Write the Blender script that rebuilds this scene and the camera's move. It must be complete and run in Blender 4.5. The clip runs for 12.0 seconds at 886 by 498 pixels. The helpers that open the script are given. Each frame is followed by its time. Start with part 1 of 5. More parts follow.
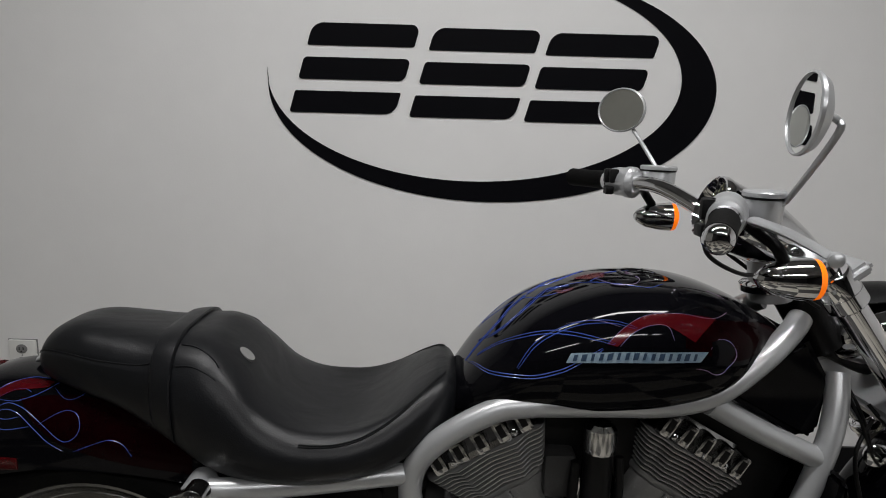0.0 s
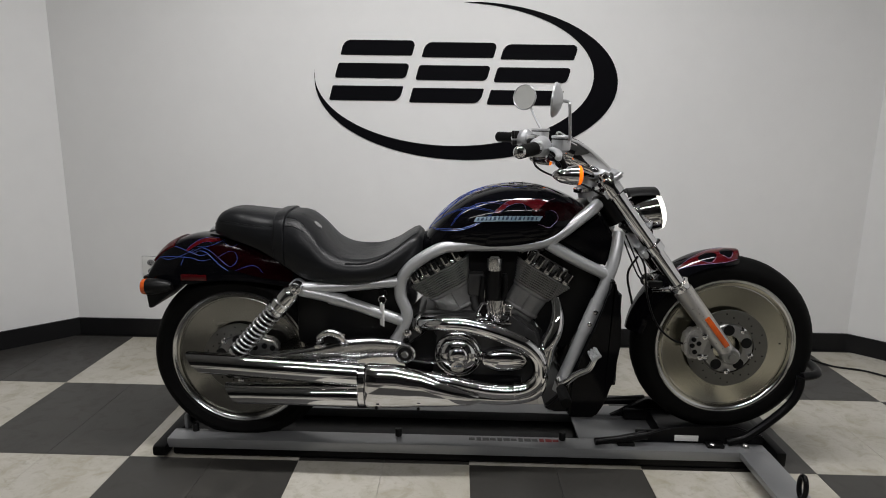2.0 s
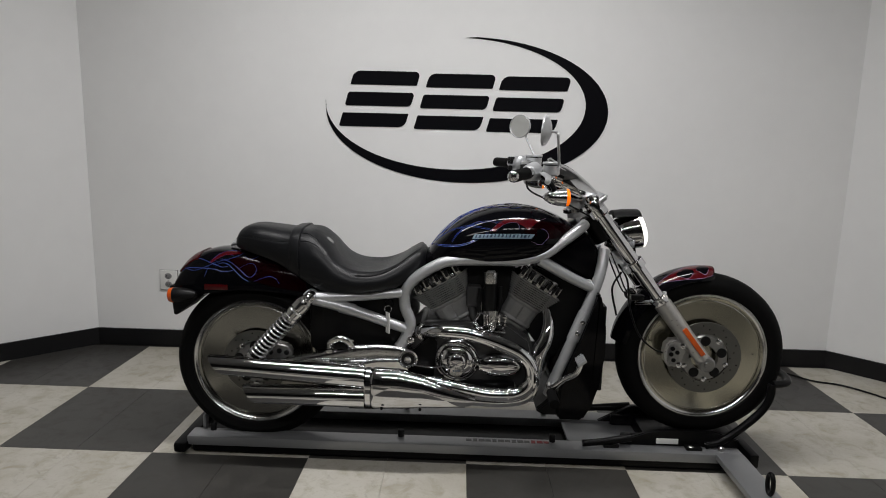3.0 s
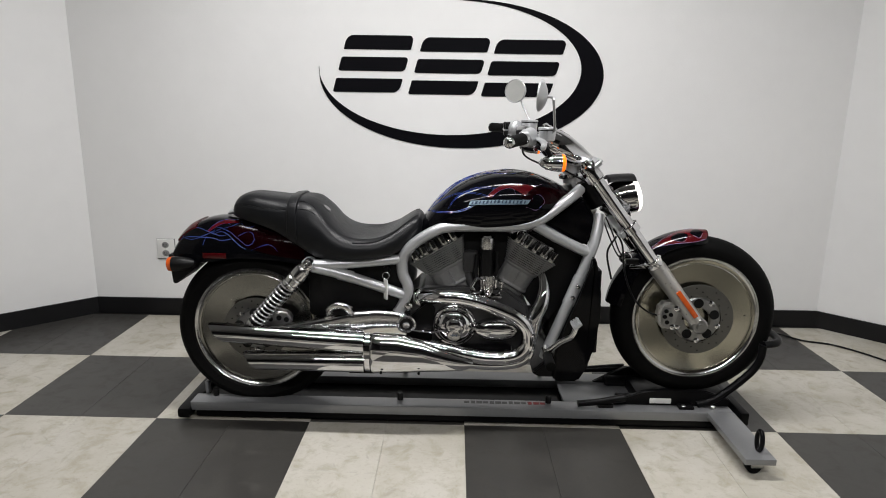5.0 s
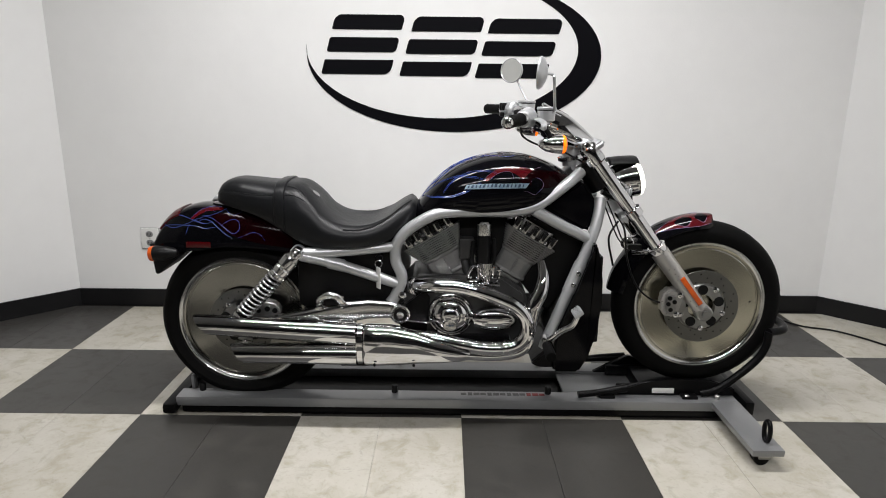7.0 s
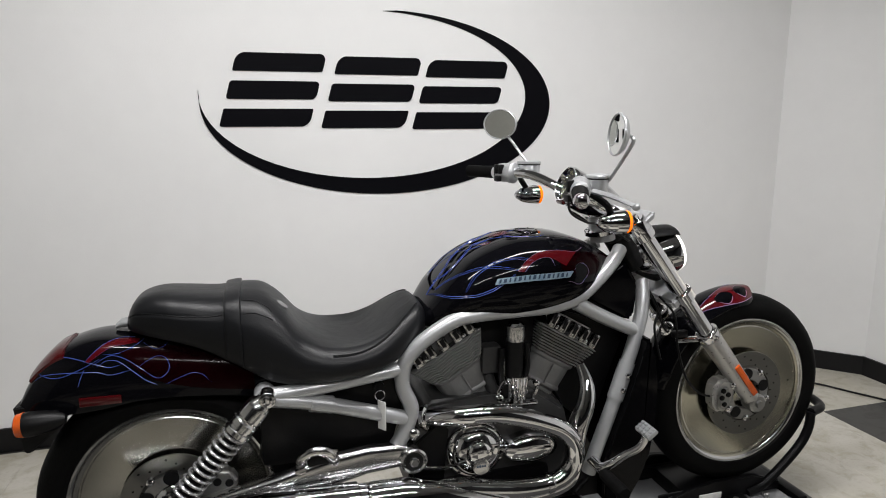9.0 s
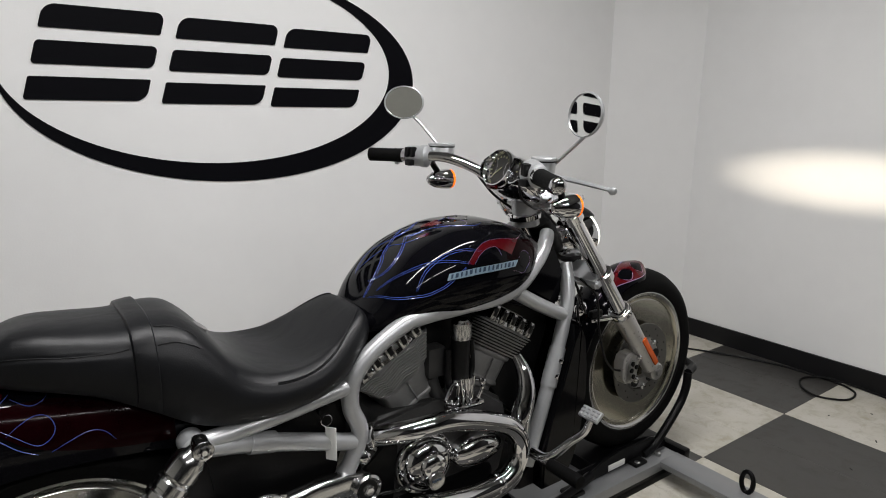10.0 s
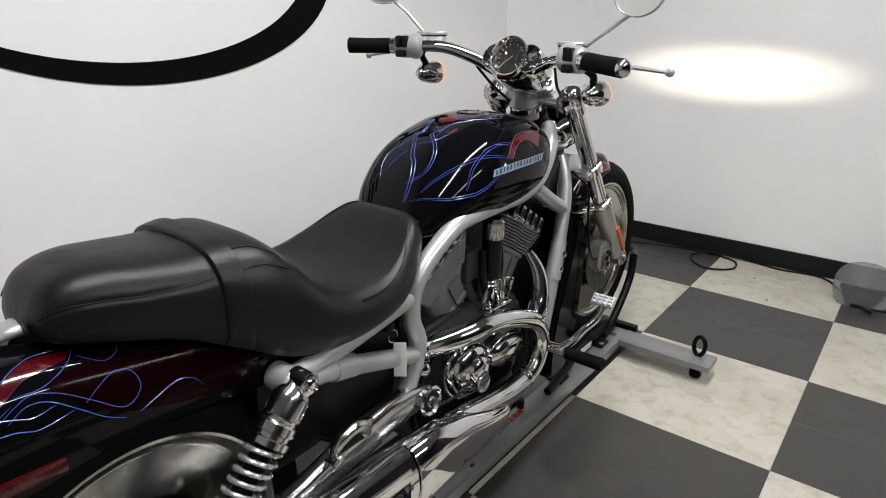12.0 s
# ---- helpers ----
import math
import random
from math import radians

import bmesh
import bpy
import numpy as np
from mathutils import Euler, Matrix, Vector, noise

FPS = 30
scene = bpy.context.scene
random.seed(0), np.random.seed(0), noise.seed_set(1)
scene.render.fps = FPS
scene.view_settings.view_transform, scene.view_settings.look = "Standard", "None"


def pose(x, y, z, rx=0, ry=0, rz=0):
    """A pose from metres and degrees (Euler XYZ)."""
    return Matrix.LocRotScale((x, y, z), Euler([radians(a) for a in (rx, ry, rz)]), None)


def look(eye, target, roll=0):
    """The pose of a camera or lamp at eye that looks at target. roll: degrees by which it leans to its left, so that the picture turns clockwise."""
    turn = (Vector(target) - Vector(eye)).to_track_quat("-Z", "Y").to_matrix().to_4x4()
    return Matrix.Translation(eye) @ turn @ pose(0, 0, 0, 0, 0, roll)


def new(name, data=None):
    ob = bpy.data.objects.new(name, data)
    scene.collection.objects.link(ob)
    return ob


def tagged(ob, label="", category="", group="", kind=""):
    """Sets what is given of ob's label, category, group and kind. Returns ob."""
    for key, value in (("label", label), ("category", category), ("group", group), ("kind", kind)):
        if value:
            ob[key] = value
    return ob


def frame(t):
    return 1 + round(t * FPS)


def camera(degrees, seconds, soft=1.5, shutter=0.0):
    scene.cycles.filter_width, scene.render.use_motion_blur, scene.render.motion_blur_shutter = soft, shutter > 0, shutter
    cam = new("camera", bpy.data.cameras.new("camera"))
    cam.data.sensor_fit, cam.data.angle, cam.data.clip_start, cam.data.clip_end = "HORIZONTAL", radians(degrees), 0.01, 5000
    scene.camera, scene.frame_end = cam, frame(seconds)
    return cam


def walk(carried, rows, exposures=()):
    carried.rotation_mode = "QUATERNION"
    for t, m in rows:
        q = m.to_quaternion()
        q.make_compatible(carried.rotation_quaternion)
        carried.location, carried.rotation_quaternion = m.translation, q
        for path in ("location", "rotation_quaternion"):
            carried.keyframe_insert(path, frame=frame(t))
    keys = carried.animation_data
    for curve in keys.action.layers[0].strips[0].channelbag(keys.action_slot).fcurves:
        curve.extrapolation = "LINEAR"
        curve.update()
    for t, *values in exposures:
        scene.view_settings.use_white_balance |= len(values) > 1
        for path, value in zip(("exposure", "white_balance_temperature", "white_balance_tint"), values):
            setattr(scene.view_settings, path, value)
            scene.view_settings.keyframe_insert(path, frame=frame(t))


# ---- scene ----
cam = camera(70.0, 12.0, soft=1.0)
PATH = [
    (0, (-0.201, -0.965, 1.226), (-0.178, 1.027, 0.861), 1.5),
    (0.5, (-0.143, -1.276, 1.264), (-0.1, 0.679, 0.842), -0.5),
    (1, (-0.184, -1.608, 1.264), (-0.138, 0.335, 0.792), -0.6),
    (1.5, (-0.074, -1.867, 1.217), (-0.078, 0.092, 0.814), 0.2),
    (2, (-0.045, -2.044, 1.208), (-0.09, -0.087, 0.799), 0.8),
    (2.5, (-0.052, -2.212, 1.214), (-0.095, -0.239, 0.886), 0.7),
    (3, (-0.042, -2.254, 1.222), (-0.09, -0.283, 0.882), 1.4),
    (3.5, (-0.036, -2.272, 1.227), (-0.087, -0.313, 0.831), 0.6),
    (5.5, (-0.05, -2.268, 1.231), (-0.068, -0.32, 0.781), 1.0),
    (6, (-0.052, -2.262, 1.227), (-0.054, -0.314, 0.774), 1.0),
    (6.5, (-0.059, -2.246, 1.219), (-0.063, -0.301, 0.754), 1.3),
    (7, (-0.061, -2.176, 1.204), (-0.064, -0.236, 0.719), 0.6),
    (7.2, (-0.061, -2.114, 1.211), (-0.096, -0.174, 0.726), -0.3),
    (8.8, (-0.521, -1.596, 1.259), (-0.103, 0.318, 0.857), 0.1),
    (9, (-0.55, -1.509, 1.274), (-0.017, 0.382, 0.899), -0.3),
    (9.2, (-0.599, -1.433, 1.27), (0.081, 0.407, 0.876), 0.0),
    (9.5, (-0.715, -1.317, 1.258), (0.242, 0.4, 0.89), 1.0),
    (9.8, (-0.807, -1.233, 1.285), (0.298, 0.391, 0.908), 0.1),
    (10, (-0.835, -1.168, 1.266), (0.312, 0.413, 0.836), 0.6),
    (10.2, (-0.856, -1.067, 1.234), (0.333, 0.462, 0.736), 0.7),
    (10.5, (-0.882, -0.955, 1.228), (0.331, 0.526, 0.651), 0.4),
    (10.7, (-0.911, -0.899, 1.234), (0.355, 0.537, 0.656), 0.4),
    (11, (-1.011, -0.858, 1.231), (0.423, 0.437, 0.716), 0.8),
    (11.5, (-1.114, -0.787, 1.233), (0.442, 0.36, 0.721), 0.0),
    (12, (-1.136, -0.764, 1.202), (0.358, 0.378, 0.519), 0.8),
]
walk(cam, [(t, look(eye, target, roll)) for t, eye, target, roll in PATH],
     exposures=[(0.0, -0.72), (0.5, -0.65), (1.0, -0.49), (2.0, -0.37), (2.5, -0.38), (3.0, -0.49), (3.5, -0.35), (5.5, 0.07), (7.0, 0.16), (8.8, -0.05), (9.0, -0.05), (9.2, -0.18), (9.5, -0.18), (10.0, -0.25), (10.5, -0.05), (11.0, 0.02), (11.5, -0.03), (12.0, 0.08)])

# ---- light ----
world = bpy.data.worlds.new("room_air")
scene.world = world
world.use_nodes = True
world.node_tree.nodes["Background"].inputs[0].default_value = (0.55, 0.56, 0.58, 1)
world.node_tree.nodes["Background"].inputs[1].default_value = 0.01

CEIL = 2.75
STRIPS = [(-0.78, -0.32), (0.48, -0.32), (-0.80, -2.60), (0.62, -2.60)]   # fluorescent strips, running along x


def lamp(name, kind, energy, m, colour=(1, 1, 1)):
    data = bpy.data.lights.new(name, kind)
    data.energy, data.color = energy, colour
    ob = new(name, data)
    ob.matrix_world = m
    return ob


for lx, ly in STRIPS:
    ob = lamp("tube_light", "AREA", 37.5 if ly > -1 else 33.0, pose(lx, ly, CEIL - 0.075), (1.0, 0.985, 0.985))
    ob.data.shape, ob.data.size, ob.data.size_y = "RECTANGLE", 1.18, 0.10

# the headlight's beam, thrown on the wall ahead of the bike
beam = lamp("headlight_beam", "SPOT", 125.0, look((0.685, 0.16, 0.906), (2.335, 0.13, 0.955)), (1.0, 0.875, 0.70))
beam.data.spot_size, beam.data.spot_blend, beam.data.shadow_soft_size = radians(45), 1.0, 0.02
beam.scale = (1.0, 0.245, 1.0)


# ---- materials ----
def material(name, colour, rough=0.5, metal=0.0, vary=0.12, scale=6.0, bump=0.0, bump_scale=80.0, second=None, coat=0.0, rough_vary=0.08,
             emission=None, strength=0.0, ior=1.5, island=0.0, spec=0.5):
    """A surface with two scales of variation in colour, roughness and relief."""
    m = bpy.data.materials.new(name)
    m.use_nodes = True
    t, n = m.node_tree, m.node_tree.nodes
    b = n["Principled BSDF"]
    co = n.new("ShaderNodeTexCoord")

    def noise_at(sc, detail=4.0):
        q = n.new("ShaderNodeTexNoise")
        q.inputs["Scale"].default_value, q.inputs["Detail"].default_value = sc, detail
        t.links.new(co.outputs["Object"], q.inputs["Vector"])
        return q

    big, fine = noise_at(scale), noise_at(scale * 9.0, 6.0)
    ramp = n.new("ShaderNodeMapRange")
    ramp.inputs[1].default_value, ramp.inputs[2].default_value = 0.3, 0.7
    t.links.new(big.outputs["Fac"], ramp.inputs[0])
    mix = n.new("ShaderNodeMix")
    mix.data_type = "RGBA"
    dark = second or [c * (1 - vary) for c in colour]
    mix.inputs[6].default_value, mix.inputs[7].default_value = (*dark, 1), (*colour, 1)
    t.links.new(ramp.outputs[0], mix.inputs[0])
    fmix = n.new("ShaderNodeMix")
    fmix.data_type, fmix.blend_type = "RGBA", "MULTIPLY"
    fmix.inputs[0].default_value = min(1.0, vary)
    t.links.new(mix.outputs[2], fmix.inputs[6])
    t.links.new(fine.outputs["Fac"], fmix.inputs[7])
    out = fmix.outputs[2]
    if island:
        info = n.new("ShaderNodeObjectInfo")
        hsv = n.new("ShaderNodeHueSaturation")
        mr = n.new("ShaderNodeMapRange")
        mr.inputs[3].default_value, mr.inputs[4].default_value = 1 - island, 1 + island
        t.links.new(info.outputs["Random"], mr.inputs[0])
        t.links.new(mr.outputs[0], hsv.inputs["Value"])
        t.links.new(out, hsv.inputs["Color"])
        out = hsv.outputs[0]
    t.links.new(out, b.inputs["Base Color"])
    rr = n.new("ShaderNodeMapRange")
    rr.inputs[3].default_value, rr.inputs[4].default_value = max(0.01, rough - rough_vary), min(1.0, rough + rough_vary)
    t.links.new(fine.outputs["Fac"], rr.inputs[0])
    t.links.new(rr.outputs[0], b.inputs["Roughness"])
    b.inputs["Metallic"].default_value, b.inputs["IOR"].default_value = metal, ior
    b.inputs["Specular IOR Level"].default_value = spec
    b.inputs["Coat Weight"].default_value, b.inputs["Coat Roughness"].default_value = coat, 0.03
    if bump:
        g = noise_at(bump_scale, 5.0)
        bp = n.new("ShaderNodeBump")
        bp.inputs["Strength"].default_value, bp.inputs["Distance"].default_value = bump, 0.004
        t.links.new(g.outputs["Fac"], bp.inputs["Height"])
        t.links.new(bp.outputs[0], b.inputs["Normal"])
    if emission:
        b.inputs["Emission Color"].default_value, b.inputs["Emission Strength"].default_value = (*emission, 1), strength
    return m


def clear(name, colour, rough=0.03, alpha=0.25, transmit=1.0, ior=1.45):
    m = bpy.data.materials.new(name)
    m.use_nodes = True
    b = m.node_tree.nodes["Principled BSDF"]
    b.inputs["Base Color"].default_value = (*colour, 1)
    b.inputs["Roughness"].default_value, b.inputs["Transmission Weight"].default_value, b.inputs["IOR"].default_value = rough, transmit, ior
    b.inputs["Alpha"].default_value = alpha
    return m


def tile_material(name, colour, dirt, scuff, amount):
    """Worn vinyl floor: cloudy dirt, blotches and fine specks that run on from tile to tile."""
    m = bpy.data.materials.new(name)
    m.use_nodes = True
    t, n = m.node_tree, m.node_tree.nodes
    b = n["Principled BSDF"]
    co, info, add = n.new("ShaderNodeTexCoord"), n.new("ShaderNodeObjectInfo"), n.new("ShaderNodeVectorMath")
    t.links.new(co.outputs["Object"], add.inputs[0])
    t.links.new(info.outputs["Location"], add.inputs[1])

    def cloud(scale, detail, lo, hi, twist=0.0):
        q, r = n.new("ShaderNodeTexNoise"), n.new("ShaderNodeMapRange")
        q.inputs["Scale"].default_value, q.inputs["Detail"].default_value, q.inputs["Distortion"].default_value = scale, detail, twist
        q.inputs["Roughness"].default_value = 0.62
        r.inputs[1].default_value, r.inputs[2].default_value = lo, hi
        t.links.new(add.outputs[0], q.inputs["Vector"])
        t.links.new(q.outputs["Fac"], r.inputs[0])
        return r.outputs[0]

    def mixed(fac, a, col, share):
        k, mx = n.new("ShaderNodeMath"), n.new("ShaderNodeMix")
        k.operation, k.inputs[1].default_value = "MULTIPLY", share
        t.links.new(fac, k.inputs[0])
        mx.data_type = "RGBA"
        t.links.new(k.outputs[0], mx.inputs[0])
        if isinstance(a, tuple):
            mx.inputs[6].default_value = (*a, 1)
        else:
            t.links.new(a, mx.inputs[6])
        mx.inputs[7].default_value = (*col, 1)
        return mx.outputs[2]

    wide, blotch, speck, mark = cloud(2.6, 5, 0.42, 0.66), cloud(13, 6, 0.48, 0.72, 0.6), cloud(70, 4, 0.55, 0.78), cloud(7, 8, 0.60, 0.70, 2.5)
    c = mixed(wide, colour, dirt, 0.45 * amount)
    c = mixed(blotch, c, dirt, 0.75 * amount)
    c = mixed(speck, c, dirt, 0.55 * amount)
    c = mixed(mark, c, scuff, 0.35 * amount)
    hsv, mr = n.new("ShaderNodeHueSaturation"), n.new("ShaderNodeMapRange")
    mr.inputs[3].default_value, mr.inputs[4].default_value = 0.95, 1.05
    t.links.new(info.outputs["Random"], mr.inputs[0])
    t.links.new(mr.outputs[0], hsv.inputs["Value"])
    t.links.new(c, hsv.inputs["Color"])
    t.links.new(hsv.outputs[0], b.inputs["Base Color"])
    rr = n.new("ShaderNodeMapRange")
    rr.inputs[3].default_value, rr.inputs[4].default_value = 0.38, 0.54
    b.inputs["Specular IOR Level"].default_value = 0.40
    t.links.new(blotch, rr.inputs[0])
    t.links.new(rr.outputs[0], b.inputs["Roughness"])
    bp = n.new("ShaderNodeBump")
    bp.inputs["Strength"].default_value, bp.inputs["Distance"].default_value = 0.06, 0.002
    t.links.new(blotch, bp.inputs["Height"])
    t.links.new(bp.outputs[0], b.inputs["Normal"])
    return m


TILE_W = tile_material("cream_tile", (0.455, 0.436, 0.388), (0.290, 0.263, 0.192), (0.20, 0.185, 0.15), 1.0)
TILE_D = tile_material("charcoal_tile", (0.034, 0.0325, 0.0300), (0.049, 0.046, 0.041), (0.017, 0.0165, 0.016), 0.9)
WALL = material("wall_paint", (0.79, 0.79, 0.785), 0.55, vary=0.05, scale=1.3, bump=0.10, bump_scale=160)
# unseen walls behind the camera, kept dark to limit fill and reflections
DARKWALL = material("unseen_dark_wall", (0.025, 0.025, 0.027), 0.7, vary=0.15, scale=1.5, bump=0.1, bump_scale=160)
# unseen west wall, toned grey so that the left mirror reflects grey
GREYWALL = material("unseen_grey_wall", (0.30, 0.297, 0.27), 0.6, vary=0.12, scale=1.5, bump=0.1, bump_scale=160)
CEILING = material("ceiling_tile", (0.24, 0.24, 0.24), 0.9, vary=0.15, scale=3, bump=0.4, bump_scale=60)
BASE = material("black_vinyl", (0.006, 0.006, 0.007), 0.5, spec=0.3, vary=0.3, scale=5)
GROUT = material("tile_bed", (0.022, 0.021, 0.019), 0.9, vary=0.3)
VINYL = material("black_decal", (0.0025, 0.0025, 0.004), 0.6, spec=0.06, vary=0.2, scale=4)
CHROME = material("chrome", (0.66, 0.66, 0.67), 0.045, 1.0, vary=0.03, scale=8, rough_vary=0.03)


def turned_metal(name, colour, rough, anisotropy):
    """Lathe-turned metal: brushed round the wheel's axle, with faint tool marks."""
    m = material(name, colour, rough, 1.0, vary=0.02, scale=3, rough_vary=0.015)
    t, n = m.node_tree, m.node_tree.nodes
    b = n["Principled BSDF"]
    b.inputs["Anisotropic"].default_value, b.inputs["Anisotropic Rotation"].default_value = anisotropy, 0.25
    tangent, marks, bump, co = n.new("ShaderNodeTangent"), n.new("ShaderNodeTexWave"), n.new("ShaderNodeBump"), n.new("ShaderNodeTexCoord")
    tangent.direction_type, tangent.axis = "RADIAL", "Y"
    marks.wave_type, marks.rings_direction = "RINGS", "Y"
    marks.inputs["Scale"].default_value, marks.inputs["Distortion"].default_value, marks.inputs["Detail Scale"].default_value = 55.0, 0.6, 3.0
    bump.inputs["Strength"].default_value, bump.inputs["Distance"].default_value = 0.02, 0.0005
    t.links.new(tangent.outputs[0], b.inputs["Tangent"])
    t.links.new(co.outputs["Object"], marks.inputs["Vector"])
    t.links.new(marks.outputs["Fac"], bump.inputs["Height"])
    t.links.new(bump.outputs[0], b.inputs["Normal"])
    return m


ALU = turned_metal("turned_aluminium", (0.46, 0.44, 0.365), 0.19, 0.25)
MIRRORDISC = turned_metal("polished_disc", (0.31, 0.305, 0.28), 0.19, 0.50)
DARKCHROME = material("head_chrome", (0.42, 0.42, 0.42), 0.14, 1.0, vary=0.1, scale=14, rough_vary=0.05)
POLISHED = material("polished_alloy", (0.60, 0.60, 0.60), 0.17, 1.0, vary=0.06, scale=7, rough_vary=0.05)
CAST = material("cast_aluminium", (0.42, 0.42, 0.41), 0.36, 1.0, vary=0.25, scale=14, bump=0.15, bump_scale=220)
SILVER = material("silver_powder_coat", (0.465, 0.475, 0.485), 0.34, 0.55, vary=0.07, scale=9, bump=0.05, bump_scale=300)
ENGINE = material("grey_engine_paint", (0.045, 0.045, 0.045), 0.42, 0.3, vary=0.3, scale=12, bump=0.12, bump_scale=240)
FIN = material("grey_fin", (0.35, 0.35, 0.345), 0.32, 0.5, vary=0.2, scale=14)
PAINT = material("black_lacquer", (0.0025, 0.0025, 0.0035), 0.05, vary=0.15, scale=5, rough_vary=0.012, spec=0.14)
SHROUD = material("black_shroud_gloss", (0.0025, 0.0025, 0.003), 0.07, vary=0.2, scale=6, rough_vary=0.02, spec=0.10)
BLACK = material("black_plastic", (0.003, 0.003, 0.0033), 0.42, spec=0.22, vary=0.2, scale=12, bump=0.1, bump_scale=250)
BLACKMETAL = material("black_steel", (0.0035, 0.0035, 0.004), 0.32, 0.0, spec=0.13, vary=0.25, scale=10)
RUBBER = material("tyre_rubber", (0.0025, 0.0025, 0.0025), 0.70, spec=0.09, vary=0.3, scale=16, bump=0.2, bump_scale=180)
LEATHER = material("black_leather", (0.0070, 0.0075, 0.0088), 0.38, spec=0.25, vary=0.25, scale=9, bump=0.10, bump_scale=380, rough_vary=0.05)
crease = LEATHER.node_tree.nodes.new("ShaderNodeTexNoise")      # slack folds in the hide
crease.inputs["Scale"].default_value, crease.inputs["Detail"].default_value, crease.inputs["Distortion"].default_value = 9.0, 2.5, 1.4
fold = LEATHER.node_tree.nodes.new("ShaderNodeBump")
fold.inputs["Strength"].default_value, fold.inputs["Distance"].default_value = 0.30, 0.006
LEATHER.node_tree.links.new(LEATHER.node_tree.nodes["Texture Coordinate"].outputs["Object"], crease.inputs["Vector"])
LEATHER.node_tree.links.new(crease.outputs["Fac"], fold.inputs["Height"])
LEATHER.node_tree.links.new(fold.outputs[0], LEATHER.node_tree.nodes["Bump"].inputs["Normal"])
RED = material("candy_red", (0.085, 0.003, 0.006), 0.12, vary=0.35, scale=9)
DEEPRED = material("deep_candy_red", (0.0085, 0.0006, 0.0012), 0.12, vary=0.5, scale=7, second=(0.0035, 0.0005, 0.0009), spec=0.06)
BLUE = material("blue_pinstripe", (0.050, 0.095, 0.40), 0.25, vary=0.3, scale=30, coat=0.5)
PALE = material("pale_pinstripe", (0.42, 0.22, 0.30), 0.3, vary=0.4, scale=30, second=(0.12, 0.16, 0.45))
BADGE = material("badge_blue_silver", (0.33, 0.42, 0.49), 0.30, 0.3, vary=0.3, scale=60, second=(0.20, 0.30, 0.40))
BADGE_DARK = material("badge_shadow", (0.03, 0.06, 0.11), 0.35, 0.2, vary=0.3, scale=60)
AMBER = material("amber_lens_lit", (0.90, 0.22, 0.01), 0.25, vary=0.1, emission=(1.0, 0.16, 0.0), strength=1.0)
AMBER_OFF = material("amber_lens", (0.60, 0.095, 0.010), 0.25, vary=0.15, scale=40)
REDLENS = material("red_lens", (0.055, 0.002, 0.003), 0.15, vary=0.25, scale=30)
LAMP_ON = material("lit_lens", (0.95, 0.95, 0.95), 0.1, vary=0.02, emission=(1.0, 0.95, 0.86), strength=2.5)
STEEL = material("dolly_grey_paint", (0.23, 0.234, 0.24), 0.30, 0.40, vary=0.07, scale=6, bump=0.03, bump_scale=120, rough_vary=0.02)
WHITE = material("white_plastic", (0.72, 0.72, 0.70), 0.4, vary=0.06, scale=20)
LIGHTPANEL = material("tube_diffuser", (0.9, 0.9, 0.9), 0.4, vary=0.02, emission=(1, 0.985, 0.95), strength=6.0)
DIAL = material("dial_face", (0.016, 0.015, 0.013), 0.35, vary=0.2, scale=40)
DIALMARK = material("dial_marking", (0.36, 0.36, 0.20), 0.5, vary=0.1)
GLASS = clear("clear_acrylic", (0.15, 0.152, 0.155), 0.45, 0.50, 0.0)
SMOKE = clear("smoked_acrylic", (0.03, 0.03, 0.033), 0.55, 0.62, 0.0)
MIRROR = material("mirror_glass", (0.74, 0.75, 0.73), 0.02, 1.0, vary=0.02, rough_vary=0.008)


# ---- mesh helpers ----
def link(name, bm, mat, parent=None, smooth=True, sharp=38.0):
    """A bmesh as one object; faces smooth, edges sharper than the given angle split."""
    bmesh.ops.recalc_face_normals(bm, faces=bm.faces[:])
    for f in bm.faces:
        f.smooth = smooth
    for e in bm.edges:
        e.smooth = len(e.link_faces) == 2 and e.calc_face_angle(3.2) < radians(sharp)
    me = bpy.data.meshes.new(name)
    bm.to_mesh(me)
    bm.free()
    for m in mat if isinstance(mat, (list, tuple)) else [mat]:
        me.materials.append(m)
    ob = new(name, me)
    ob.parent = parent
    return ob


def part(name, bm, mat, parent, label=""):
    ob = link(name, bm, mat, parent)
    return tagged(ob, label) if label else ob


def empty(name, x, y, z, label, category, group=""):
    ob = new(name)
    ob.location = (x, y, z)
    ob.empty_display_size = 0.1
    return tagged(ob, label, category, group)


def glide(pts, steps):
    """Catmull-Rom through the points."""
    p = [Vector(q) for q in pts]
    p = [2 * p[0] - p[1]] + p + [2 * p[-1] - p[-2]]
    out = []
    for i in range(1, len(p) - 2):
        a, b, c, d = p[i - 1], p[i], p[i + 1], p[i + 2]
        for k in range(steps):
            u = k / steps
            out.append(0.5 * (2 * b + (c - a) * u + (2 * a - 5 * b + 4 * c - d) * u * u + (3 * b - a - 3 * c + d) * u ** 3))
    return out + [p[-2]]


def loft(rings, caps=True, closed=True, loop=False, bm=None):
    """Skin rings of equal count."""
    bm = bm or bmesh.new()
    rows = [[bm.verts.new(v) for v in r] for r in rings]
    pairs = list(zip(rows, rows[1:])) + ([(rows[-1], rows[0])] if loop else [])
    n = len(rows[0])
    for a, b in pairs:
        for i in range(n if closed else n - 1):
            j = (i + 1) % n
            bm.faces.new((a[i], a[j], b[j], b[i]))
    if caps and not loop and closed:
        bm.faces.new(rows[0][::-1])
        bm.faces.new(rows[-1])
    return bm


